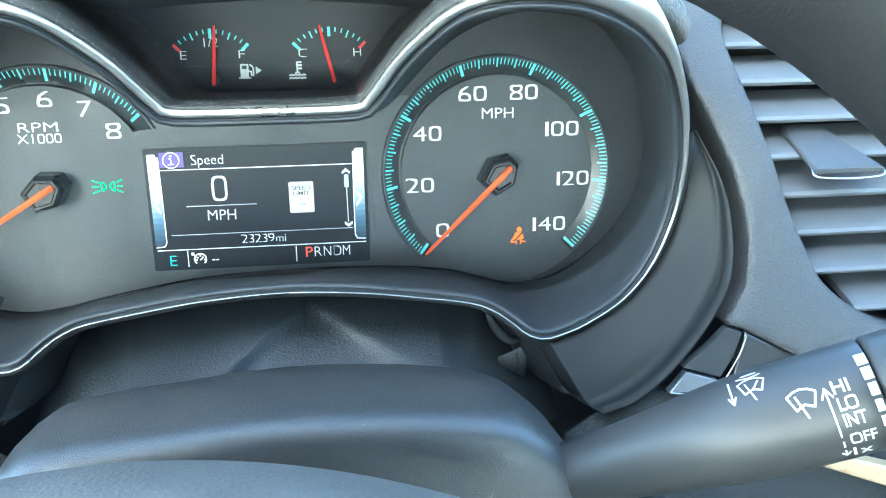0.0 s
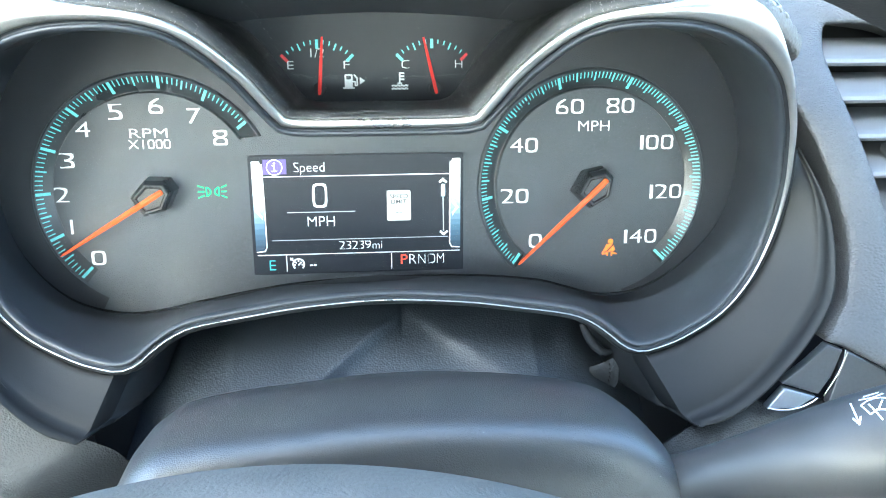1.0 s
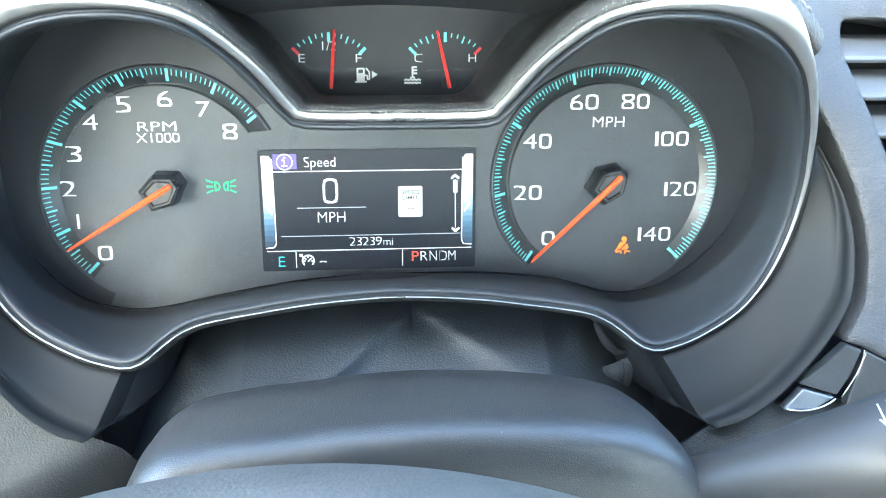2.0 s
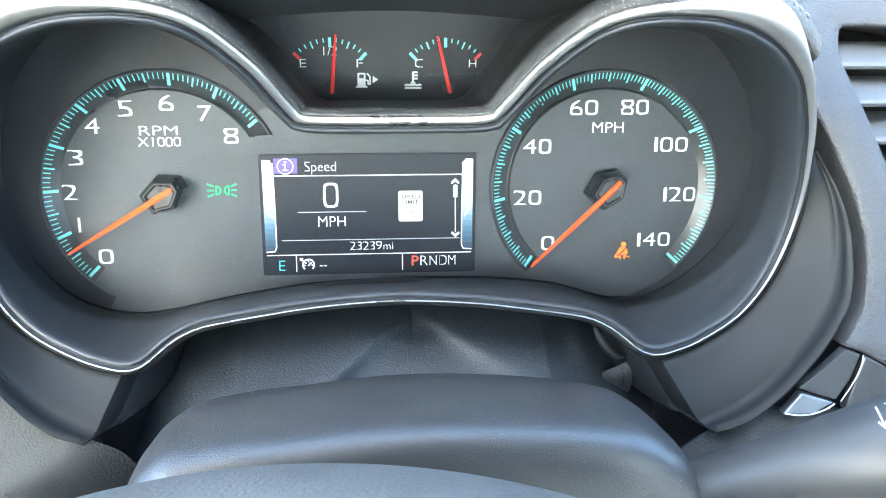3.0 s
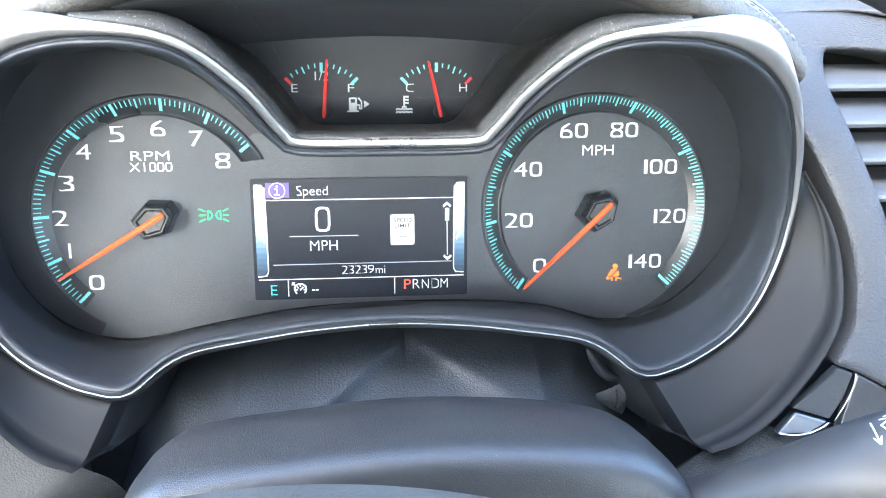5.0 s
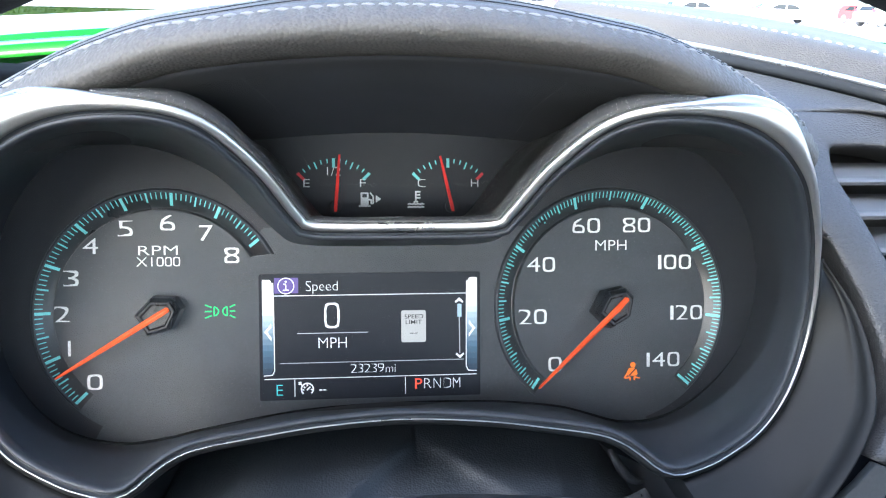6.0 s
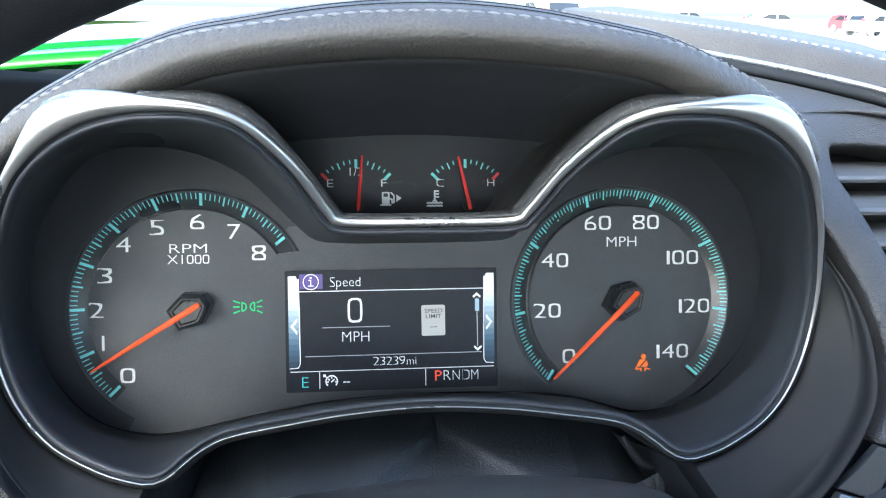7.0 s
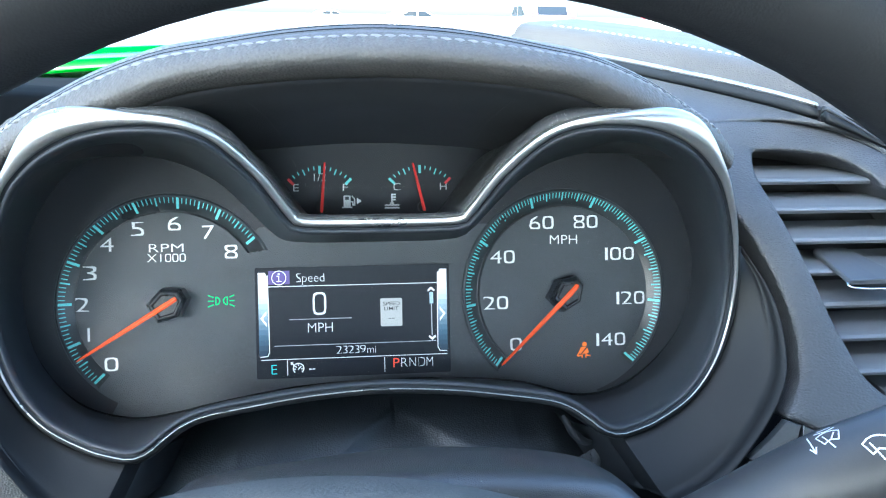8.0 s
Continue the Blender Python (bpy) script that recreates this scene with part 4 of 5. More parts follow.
top, lip = whole(TOP_HALF, N), whole(LIP_HALF, N)
rows = []
for k, (t, b) in enumerate(zip(top, lip)):
    side = abs(t.x - XC) / 0.138
    puff = abs(math.sin(math.pi * k / 600 * 67)) ** 0.7 * 0.0010
    mid = (t + b) / 2
    fall = 1 - 0.55 * side ** 3
    b = b + Vector((0, 0.006 * fall, 0.0013 * fall))
    rows.append([b + Vector((0, 0.012, -0.0006)), b + Vector((0, 0.003, -0.0003)), b, b.lerp(t, 0.10) + Vector((0, -0.0056, 0)) * fall, b.lerp(t, 0.24) + Vector((0, -0.0088, 0)) * fall, b.lerp(t, 0.42) + Vector((0, -0.0090, 0.0004)) * fall,
                 b.lerp(t, 0.68) + Vector((0, -0.0064, 0.0008)) * fall, b.lerp(t, 0.88) + Vector((0, -0.0030 - 0.3 * puff, 0.0006 + 0.2 * puff)) * fall, b.lerp(t, 0.965) + Vector((0, -0.0014 - 0.8 * puff, 0.0004 + 0.6 * puff)) * fall, t + Vector((0, -0.5 * puff, 0.9 * puff))])
part("leather_roll", loft(rows), LEATHER, hood, "soft pebbled leather front roll")


# stitched band and the top that runs back to the windscreen
TOP_RISE = ((0.0010, 0.0010), (0.0030, 0.0032), (0.0046, 0.0046), (0.0052, 0.0043), (0.0058, 0.0050), (0.0085, 0.0072), (0.0135, 0.0096), (0.021, 0.0116), (0.032, 0.0124), (0.055, 0.010))


def on_top(t, y, proud=0.0):
    """Point of the top cover, at depth y behind the seam point t."""
    h = max(v for v in [a[1] + (b[1] - a[1]) * (y - a[0]) / (b[0] - a[0]) for a, b in zip(TOP_RISE, TOP_RISE[1:]) if a[0] <= y <= b[0]])
    nx = (t.x - XC) / 0.138
    side = abs(nx)
    o = Vector((0.5 * nx * side, 0, 1 - 0.35 * side)).normalized()
    near = (1 - 0.45 * side ** 2) * (0.88 - 0.15 * math.exp(-((side - 0.5) / 0.22) ** 2))
    far = 0.90 - 0.09 * side ** 2
    w = max(0.0, min(1.0, (y - 0.0085) / 0.010))
    return t + o * (h * (near + (far - near) * w) + proud) + Vector((0, y, 0))


rows = []
for t in top:
    rows.append([t + Vector((0, 0.0001, -0.0002))] + [on_top(t, y) for y, h in TOP_RISE] + [t + Vector((0, 0.085, -0.006)), t + Vector((0, 0.12, -0.04))])
part("top_cover", loft(rows), LEATHER, hood, "leather top with a double seam")
# ceiling under the hood, back to the dial plate
rows = []
for b in lip:
    d = (b.x - XC)
    fall = 1 - 0.55 * (abs(d) / 0.138) ** 3
    b = b + Vector((0, 0.006 * fall, 0.0013 * fall))
    rows.append([b + Vector((0, 0.0016, -0.0008)), b + Vector((0, 0.0030, -0.0022)), Vector((XC + d * 1.0, -0.05, b.z - 0.004 - 0.002)), Vector((XC + d * 1.02, 0.002, max(0.0655, b.z - 0.0135)))])
part("ceiling", loft(rows), SHADE, hood, "matt black underside with a fine edge")
stitch_mesh = None
dense = whole(TOP_HALF, 68)
for k in range(3, 65):
    a, b = dense[k - 1], dense[k + 1]
    d = (b - a).normalized()
    c = dense[k] + Vector((0, 0.0002, 0.0009))
    if stitch_mesh is None:
        bm = bmesh.new()
        bmesh.ops.create_icosphere(bm, subdivisions=2, radius=1.0)
        for v in bm.verts:
            v.co = Vector((v.co.x * 0.0023, v.co.y * 0.0009, v.co.z * 0.0008)) * SIZE
        stitch_mesh = bpy.data.meshes.new("stitch")
        for fc in bm.faces:
            fc.smooth = True
        bm.to_mesh(stitch_mesh)
        bm.free()
        stitch_mesh.materials.append(THREAD)
    ob = new("stitch", stitch_mesh)
    ob.parent = hood
    turn = (UP.to_3x3().normalized() @ d).to_track_quat("X", "Z").to_matrix().to_4x4() @ pose(0, 0, 0, 0, 6, 6)
    ob.matrix_parent_inverse = Matrix.Translation(-Vector(hood.location))
    ob.matrix_basis = Matrix.Translation(UP @ c) @ turn
# two fine grooves behind the seam, the second with small flat stitches
for off in (0.0072, 0.0112):
    part("seam_groove", tube([on_top(t, off) for t in top[6:-6:2]], 0.00028, 6), BLACK, hood, "fine dark groove in the leather")
fine = whole(TOP_HALF, 120)
for k in range(5, 115):
    d = (fine[k + 1] - fine[k - 1]).normalized()
    ob = new("stitch", stitch_mesh)
    ob.parent = hood
    ob.matrix_parent_inverse = Matrix.Translation(-Vector(hood.location))
    ob.matrix_basis = Matrix.Translation(UP @ on_top(fine[k], 0.0124, 0.0001)) @ (UP.to_3x3().normalized() @ d).to_track_quat("X", "Z").to_matrix().to_4x4() @ Matrix.Diagonal((0.38, 0.4, 0.5, 1))

# ---- dashboard right of the cluster, with the air vent ----
def dash_depth(z):
    return -0.007 - 0.8 * (0.065 - z) if z > 0.033 else -0.0326 - 0.4 * (0.033 - z)


VENT = [(0.0925, 0.0640), (0.0892, 0.0530), (0.0912, 0.0380), (0.0946, 0.0254), (0.1000, 0.0070), (0.1040, -0.0100), (0.1080, -0.0220), (0.1131, -0.0347), (0.1221, -0.0437), (0.1365, -0.0518),
        (0.1520, -0.0560), (0.1660, -0.0540), (0.1740, -0.0420), (0.1735, -0.0200), (0.1670, 0.0100), (0.1580, 0.0350), (0.1492, 0.0456), (0.1452, 0.0526), (0.1326, 0.0614), (0.1112, 0.0650), (0.0980, 0.0652)]
FRAME = [(0.0625, 0.0792), (0.0675, 0.0480), (0.0705, 0.0344), (0.0764, 0.0220), (0.0826, 0.0054), (0.0853, -0.0090), (0.0856, -0.0205), (0.0828, -0.0360), (0.0735, -0.0489), (0.0800, -0.0512), (0.1020, -0.0624),
         (0.1500, -0.0830), (0.2000, -0.0850), (0.2150, -0.0500), (0.2050, -0.0100), (0.1850, 0.0300), (0.1598, 0.0630), (0.1450, 0.0727), (0.1329, 0.0783), (0.1133, 0.0812), (0.0850, 0.0815)]
vent_loop = smooth_curve([Vector((x, dash_depth(z), z)) for x, z in VENT], 126, closed=True)
frame_loop = []
for k in range(len(FRAME)):
    a, b = FRAME[k], FRAME[(k + 1) % len(FRAME)]
    frame_loop += [Vector((a[0] + (b[0] - a[0]) * j / 6, dash_depth(a[1] + (b[1] - a[1]) * j / 6), a[1] + (b[1] - a[1]) * j / 6)) for j in range(6)]
dash = thing("dashboard", (0.1, 0.05, -0.1), "dark grey pebbled plastic dashboard", "dashboard")
rows = []
for f, dy in ((0, 0.034), (0, 0.006), (0.01, 0.002), (0.05, 0.0003), (0.12, -0.0006), (0.4, -0.0012), (0.8, -0.0012), (0.92, -0.0008), (0.985, 0.0001), (1.0, 0.0012), (1.0, 0.03)):
    rows.append([a.lerp(b, f) + Vector((0, dy, 0)) for a, b in zip(vent_loop, frame_loop)])
part("vent_panel", loft(rows, around=True), PEBBLE, dash, "pebbled panel round the air vent")
# shelf above the vent, up to the silver strip
STRIP = [(0.010, 0.150, 0.1450), (0.050, 0.110, 0.1290), (0.080, 0.060, 0.1098), (0.108, 0.022, 0.0931), (0.130, -0.002, 0.0798), (0.160, -0.008, 0.0654), (0.190, -0.030, 0.0400), (0.215, -0.060, 0.0100)]
strip = smooth_curve(STRIP, 60)
low_edge = smooth_curve([Vector(v) for v in ((-0.02, 0.11, 0.10), (0.02, 0.05, 0.088), (0.055, 0.008, 0.079), (0.085, 0.0060, 0.0818), (0.1133, 0.0058, 0.0814), (0.1329, 0.0036, 0.0785), (0.145, -0.0008, 0.0729), (0.1598, -0.0086, 0.0632), (0.19, -0.034, 0.034))], 60)
rows = []
for f in (0, 0.06, 0.3, 0.6, 0.9, 1.0):
    rows.append([a.lerp(b, f) + Vector((0, 0, -0.0005 if f == 0 else 0.0)) for a, b in zip(low_edge, strip)])
part("shelf", loft(rows), PEBBLE, dash, "smooth dark shelf above the vent")
# silver strip in two lengths with a joint
for a, b, face_mat in ((0, 37, SILVER), (37, 60, SATIN)):
    seg = strip[a:b] if a == 0 else [strip[36].lerp(strip[37], 0.75)] + strip[a:b]
    def band(p, offsets):
        k = max(0.3, min(1.0, 1 - (p.x - 0.131) / 0.04))
        return [p + Vector((0, y * k, 0.001 + (z - 0.001) * k)) for y, z in offsets]
    rows = [band(p, ((0.001, 0.0062), (-0.0008, 0.0066), (-0.0008, 0.0078), (0.0006, 0.0090), (0.0030, 0.0094), (0.005, 0.006))) for p in seg]
    part("trim_strip", loft(rows, around=True, caps=True), face_mat, dash, "slim silver trim strip" if a == 0 else "slim dark end of the trim strip")
    rows = [band(p, ((0.004, 0.0006), (-0.0006, 0.0010), (-0.0012, 0.0020), (-0.0006, 0.0060), (0.001, 0.0066), (0.005, 0.005))) for p in seg]
    part("strip_face", loft(rows, around=True, caps=True), BLACK, dash, "smooth dark face under the silver strip")
# padded upper dash with stitching, back to the windscreen
rows = []
for p in strip:
    q = p + Vector((0.0, 0.003, 0.0084))
    rows.append([q, q + Vector((0.002, 0.003, 0.0035)), q + Vector((0.006, 0.008, 0.0105)), q + Vector((0.011, 0.015, 0.0160)), q + Vector((0.018, 0.028, 0.0205)), q + Vector((0.03, 0.05, 0.027)), q + Vector((0.09, 0.15, 0.056)), q + Vector((0.24, 0.42, 0.12))])
part("upper_pad", loft(rows), PADLEATHER, dash, "leather upper dash pad")
for k in range(4, 58):
    p = strip[k] + Vector((0.0165, 0.0265, 0.0276))
    ob = new("stitch", stitch_mesh)
    ob.parent = dash
    d = (strip[min(59, k + 1)] - strip[k - 1]).normalized()
    ob.matrix_parent_inverse = Matrix.Translation(-Vector(dash.location))
    ob.matrix_basis = Matrix.Translation(UP @ p) @ (UP.to_3x3().normalized() @ d).to_track_quat("X", "Z").to_matrix().to_4x4() @ Matrix.Diagonal((0.8, 0.9, 0.9, 1))

vent = thing("air_vent", (0.125, -0.03, -0.03), "grey dashboard air vent with level slats", "air vent")
back_rows = [[p + Vector((0, 0.033, 0)) for p in vent_loop], [p.lerp(Vector((0.13, p.y, 0.0)), 0.5) + Vector((0, 0.05, 0)) for p in vent_loop]]
part("vent_throat", loft(back_rows, around=True, caps=True), SHADE, vent)
for k in range(1, 9):
    z = 0.0640 - 0.0140 * k
    y = dash_depth(z)
    left = min((p for p in vent_loop if p.x < 0.13), key=lambda p: abs(p.z - z)).x - 0.002
    right = max((p for p in vent_loop if p.x > 0.13), key=lambda p: -abs(p.z - z)).x + 0.002
    if z < -0.052:
        left, right = 0.14, 0.165
    rows = []
    for x in (left, (left + right) / 2, right):
        prof = [(0.006, -0.0014), (0.0045, 0.0), (0.0055, 0.0014), (0.008, 0.0026), (0.018, 0.0062), (0.030, 0.0098), (0.030, 0.0072), (0.012, 0.001)]
        rows.append([Vector((x, y + a, z + b)) for a, b in prof])
    part("slat", loft(rows, around=True, caps=True), GREY, vent, smooth=False, bevel=0.0004)
for x in (0.108, 0.128, 0.148):
    part("rear_vane", slab([(x, 0.040), (x + 0.0012, 0.040), (x + 0.0132, -0.055), (x + 0.012, -0.055)], 0.016, 0.03), SHADE, vent, smooth=False)
# adjuster tab with its chrome edge
rows = []
for f, h in ((0.0, 0.0), (0.03, 0.0012), (0.5, 0.0016), (0.97, 0.0012), (1.0, 0.0)):
    a, b = Vector((0.1115 + 0.0165 * f, -0.024, 0.0175)), Vector((0.1120 + 0.0280 * f, -0.0500, 0.0045))
    rows.append([a, a + Vector((0, 0, h)), b + Vector((0, 0.001, h)), b + Vector((0, -0.0006, h * 0.6)), b + Vector((0, 0, -0.0012)), a + Vector((0, 0.0, -0.002))])
tab = part("adjuster_tab", loft(rows, around=True, caps=True), TABGREY, vent, "smooth sliding tab", smooth=False, bevel=0.0006)
part("chrome_edge", tube(smooth_curve([Vector((0.1115, -0.0490, 0.0044)), Vector((0.1128, -0.0508, 0.0022)), Vector((0.126, -0.0514, 0.0014)), Vector((0.139, -0.0508, 0.0020)), Vector((0.1404, -0.0490, 0.0042))], 20), 0.00045, 8), CHROME, tab, "bright chrome edge")

# glossy black start-button panel under the vent panel
gloss = thing("gloss_panel", (0.08, -0.06, -0.065), "piano black trim panel below the vent", "dashboard trim")


def tile(pts, y, mat, name):
    bm = slab(pts, y, y + 0.004)
    return part(name, bm, mat, gloss, smooth=False, bevel=0.0005)


tile([(0.0735, -0.0497), (0.0796, -0.0520), (0.0770, -0.0612), (0.0722, -0.0695), (0.0572, -0.0645), (0.0662, -0.0570)], -0.0662, GLOSS, "corner_tile")
tile([(0.0810, -0.0522), (0.1020, -0.0632), (0.1500, -0.0850), (0.1500, -0.1050), (0.0760, -0.0735), (0.0786, -0.0615)], -0.0668, GLOSS, "wide_tile")
tile([(0.0585, -0.0662), (0.0712, -0.0702), (0.0640, -0.0745), (0.0520, -0.0742)], -0.0668, CHIP, "silver_chip")
part("chrome_line", tube(smooth_curve([Vector((0.0803, -0.0668, -0.0518)), Vector((0.0797, -0.0668, -0.0570)), Vector((0.0776, -0.0668, -0.0630)), Vector((0.0738, -0.0668, -0.0700))], 16), 0.00018, 6), SILVER, gloss)
part("chip_edge", tube(smooth_curve([Vector((0.0524, -0.0672, -0.0738)), Vector((0.0580, -0.0673, -0.0747)), Vector((0.0640, -0.0673, -0.0742)), Vector((0.0690, -0.0673, -0.0722)), Vector((0.0712, -0.0672, -0.0704))], 18), 0.00035, 8), CHROME, gloss, "bright chrome edge")
lower = thing("lower_dash", (0.06, -0.05, -0.13), "dark plastic lower dash panel", "dashboard trim")
rows = [[Vector((x, y, z)) for x in (left, 0.06, 0.1, 0.16, 0.24)] for left, y, z in ((0.035, -0.056, -0.076), (0.027, -0.0585, -0.083), (0.014, -0.061, -0.09), (0.008, -0.075, -0.13), (0.008, -0.09, -0.2))]
part("panel", loft(rows), SIDEGRAIN, lower, thick=0.003)
part("wood_strip", slab([(0.098, -0.092), (0.16, -0.112), (0.16, -0.122), (0.104, -0.1)], -0.082, -0.074), material("cream_trim", (0.55, 0.4, 0.24), 0.3, wear=0.2), lower, "pale gold trim strip", smooth=False, bevel=0.001)

# ---- dashboard left of the cluster ----
leftdash = thing("left_dash_panel", (XC - 0.2, -0.05, -0.08), "dark pebbled plastic dash panel beside the door", "dashboard")
edge = side_curve(-1, EDGE_L + [(0.100, -0.0630, -0.0850), (0.096, -0.0560, -0.0980), (0.094, -0.0500, -0.1150)], 52)
rows = []
for p in edge:
    a = p + Vector((0.0015, 0.006, 0.0006))
    rows.append([a, a + Vector((-0.006, -0.002, -0.004)), a + Vector((-0.03, -0.006, -0.018)), a + Vector((-0.08, 0.0, -0.05)), a + Vector((-0.16, 0.03, -0.09))])
part("pebbled_panel", loft(rows), SIDEGRAIN, leftdash)
# dash end; the shade under the pillar is put into its black
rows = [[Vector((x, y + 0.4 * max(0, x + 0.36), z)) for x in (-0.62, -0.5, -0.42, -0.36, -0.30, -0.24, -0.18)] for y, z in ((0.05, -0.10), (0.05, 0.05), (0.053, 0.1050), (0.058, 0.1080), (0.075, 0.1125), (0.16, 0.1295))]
part("end_panel", loft(rows), UNLIT, leftdash, "dash end below the pillar, blackened for the shade on it")
# unseen dark sheets added behind the dash; they keep light from leaking through
backing = thing("dash_backing", (XC, 0.07, -0.1), "unseen dark backing added behind the dashboard to block light", "dashboard", kind="structure")
part("backing_wall", box(-0.5, 0.35, 0.07, 0.075, -0.35, 0.055), DEAD, backing, smooth=False)

link("backing_top", box(-0.56, 0.98, 0.13, 0.56, 0.99, 1.02), DEAD, backing, smooth=False)
part("backing_floor", box(-0.5, 0.35, -0.05, 0.075, -0.36, -0.35), DEAD, backing, smooth=False)

# ---- steering column cover, wiper stalk, steering wheel ----
column = thing("column_cover", (XC, -0.12, -0.1), "grained black plastic steering column cover", "steering column")
CX = -0.078
SECT = [(-0.176, -0.115), (-0.1735, -0.085), (-0.1700, -0.0705), (-0.1645, -0.0615), (-0.1585, -0.0570), (-0.155, -0.0553), (-0.139, -0.0527), (-0.123, -0.0514), (-0.107, -0.0497), (-0.091, -0.0487),
        (-0.075, -0.0486), (-0.058, -0.0495), (-0.042, -0.0509), (-0.026, -0.0534), (-0.0175, -0.0560), (-0.0108, -0.0604), (-0.0030, -0.0680), (0.0034, -0.0775), (0.008, -0.089), (0.012, -0.115)]
sect = smooth_curve([Vector((x, 0, z)) for x, z in SECT], 90)
rows = []
for y, h in ((-0.050, -0.012), (-0.070, -0.0040), (-0.080, -0.0006), (-0.088, 0.0010), (-0.100, 0.0020), (-0.110, 0.0018), (-0.1150, 0.0013), (-0.1180, 0.0006), (-0.1204, -0.0006), (-0.1220, -0.0020), (-0.1231, -0.0038), (-0.1238, -0.0060),
             (-0.1243, -0.0095), (-0.1250, -0.018), (-0.1265, -0.035)):
    row = []
    for k, p in enumerate(sect):
        d = sect[min(89, k + 1)] - sect[max(0, k - 1)]
        o = Vector((-d.z, 0, d.x)).normalized()
        row.append(p + o * h + Vector((0, y, 0)))
    rows.append(row)
part("upper_shell", loft(rows), COVER, column, "upper shell with a crisp rounded front edge")
part("lower_shell", box(CX - 0.092, CX + 0.078, -0.128, -0.05, -0.17, -0.112), COVER, column, "lower column shell", bevel=0.012)
dusty(column, [o for o in column.children if o.name.startswith("upper_shell")], 240, 3, 0.00013)
dusty(surround, [o for o in surround.children if o.name.startswith("side_panel")], 130, 5, 0.00012)
dusty(cluster, [o for o in cluster.children if o.name.startswith("gauge_ridge")], 9000, 7, 0.00013)
dusty(cluster, [o for o in cluster.children if o.name.startswith("dial_well")], 160, 9, 0.00012)

stalk = thing("wiper_stalk", (-0.005, -0.13, -0.06), "black wiper stalk with white printed symbols", "wiper stalk")
A0, A1 = Vector((-0.0391, -0.1111, -0.0868)), Vector((0.1112, -0.1611, -0.0227))
AX = (A1 - A0).normalized()
E1 = (Vector((0, -1, 0)) - AX * AX.dot(Vector((0, -1, 0)))).normalized()   # towards the driver
E2 = AX.cross(E1)
E2 = E2 if E2.z > 0 else -E2
LEN = (A1 - A0).length


def stalk_radius(s):
    f = min(1, max(0, (s - 0.045) / 0.06))
    return 0.0105 + 0.0046 * f * f * (3 - 2 * f)


def stalk_axis(s):
    """The lever bends back into the column near its root."""
    return A0 + AX * s + Vector((0.41, 1.0, -0.58)) * (0.026 * max(0.0, (0.09 - s) / 0.09) ** 1.5)


def stalk_ring(s, r):
    return [stalk_axis(s) + r * (math.cos(a) * E1 + math.sin(a) * E2) for a in (2 * math.pi * k / 32 for k in range(32))]


rows = [stalk_ring(s, stalk_radius(s)) for s in [0.00496 * k for k in range(27)]] + [stalk_ring(0.1294, stalk_radius(0.1294) - 0.0007)]
part("lever", loft(rows, around=True, caps=True), SATIN, stalk, "tapered satin black lever")
rows = [stalk_ring(0.1298, 0.0143), stalk_ring(0.1306, 0.0151)] + [stalk_ring(s, 0.0152) for s in [0.132 + (LEN - 0.136) * k / 3 for k in range(4)]] + [stalk_ring(LEN, 0.0135)]
part("end_knob", loft(rows, around=True, caps=True), SATIN, stalk, "turning end knob")


def on_stalk(u, v, h):
    """u along the lever from its root, v round it upwards, both in metres."""
    r = stalk_radius(u) + h
    a = v / 0.0132
    return stalk_axis(u) + r * (math.cos(a) * E1 + math.sin(a) * E2)


def wiper_glass(u, v, w, h, tilt):
    c, s = math.cos(tilt), math.sin(tilt)
    pts = [(-w * 0.62, -h * 0.35), (-w, h * 0.35), (-w * 0.5, h * 0.55), (0, h * 0.62), (w * 0.5, h * 0.55), (w, h * 0.35), (w * 0.62, -h * 0.35), (0, -h * 0.16), (-w * 0.62, -h * 0.35)]
    blade = [(0.0, -h * 0.8), (-w * 0.45, h * 0.3)]
    return [[(u + x * c - y * s, v + x * s + y * c) for x, y in ln] for ln in (pts, blade)]


U1, V1 = 0.0990, 0.0170
part("wash_arrow", strokes([[(U1 - 0.0048, V1 + 0.0035), (U1 - 0.0048, V1 - 0.003)], [(U1 - 0.0058, V1 - 0.0015), (U1 - 0.0048, V1 - 0.0034), (U1 - 0.0038, V1 - 0.0015)]], 0.00046, on_stalk, 0.0002), WHITE, stalk, smooth=False)
part("wash_symbol", strokes(wiper_glass(U1 + 0.001, V1, 0.0036, 0.0046, 0.0) + [[(U1 - 0.0024, V1 + 0.0038), (U1 + 0.001, V1 + 0.0032), (U1 + 0.004, V1 + 0.0038)], [(U1 - 0.001, V1 + 0.0046), (U1 + 0.003, V1 + 0.0047)],
     [(U1 + 0.001, V1 - 0.001), (U1 + 0.003, V1 + 0.0015)]], 0.00046, on_stalk, 0.0002), WHITE, stalk, "white washer symbol", smooth=False)
U2, V2 = 0.1108, 0.0100
part("wiper_symbol", strokes(wiper_glass(U2, V2, 0.0037, 0.0047, 0.0), 0.0005, on_stalk, 0.0002), WHITE, stalk, "white wiper symbol", smooth=False)
U3 = 0.1166
part("range_arrow", strokes([[(U3, 0.0), (U3, 0.0108)], [(U3 - 0.0014, 0.0092), (U3, 0.0115), (U3 + 0.0014, 0.0092)], [(U3, -0.0030), (U3, -0.0014)], [(U3, -0.0060), (U3, -0.0042)], [(U3 - 0.001, -0.0050), (U3, -0.0062), (U3 + 0.001, -0.0050)]], 0.00046, on_stalk, 0.0002), WHITE, stalk, smooth=False)
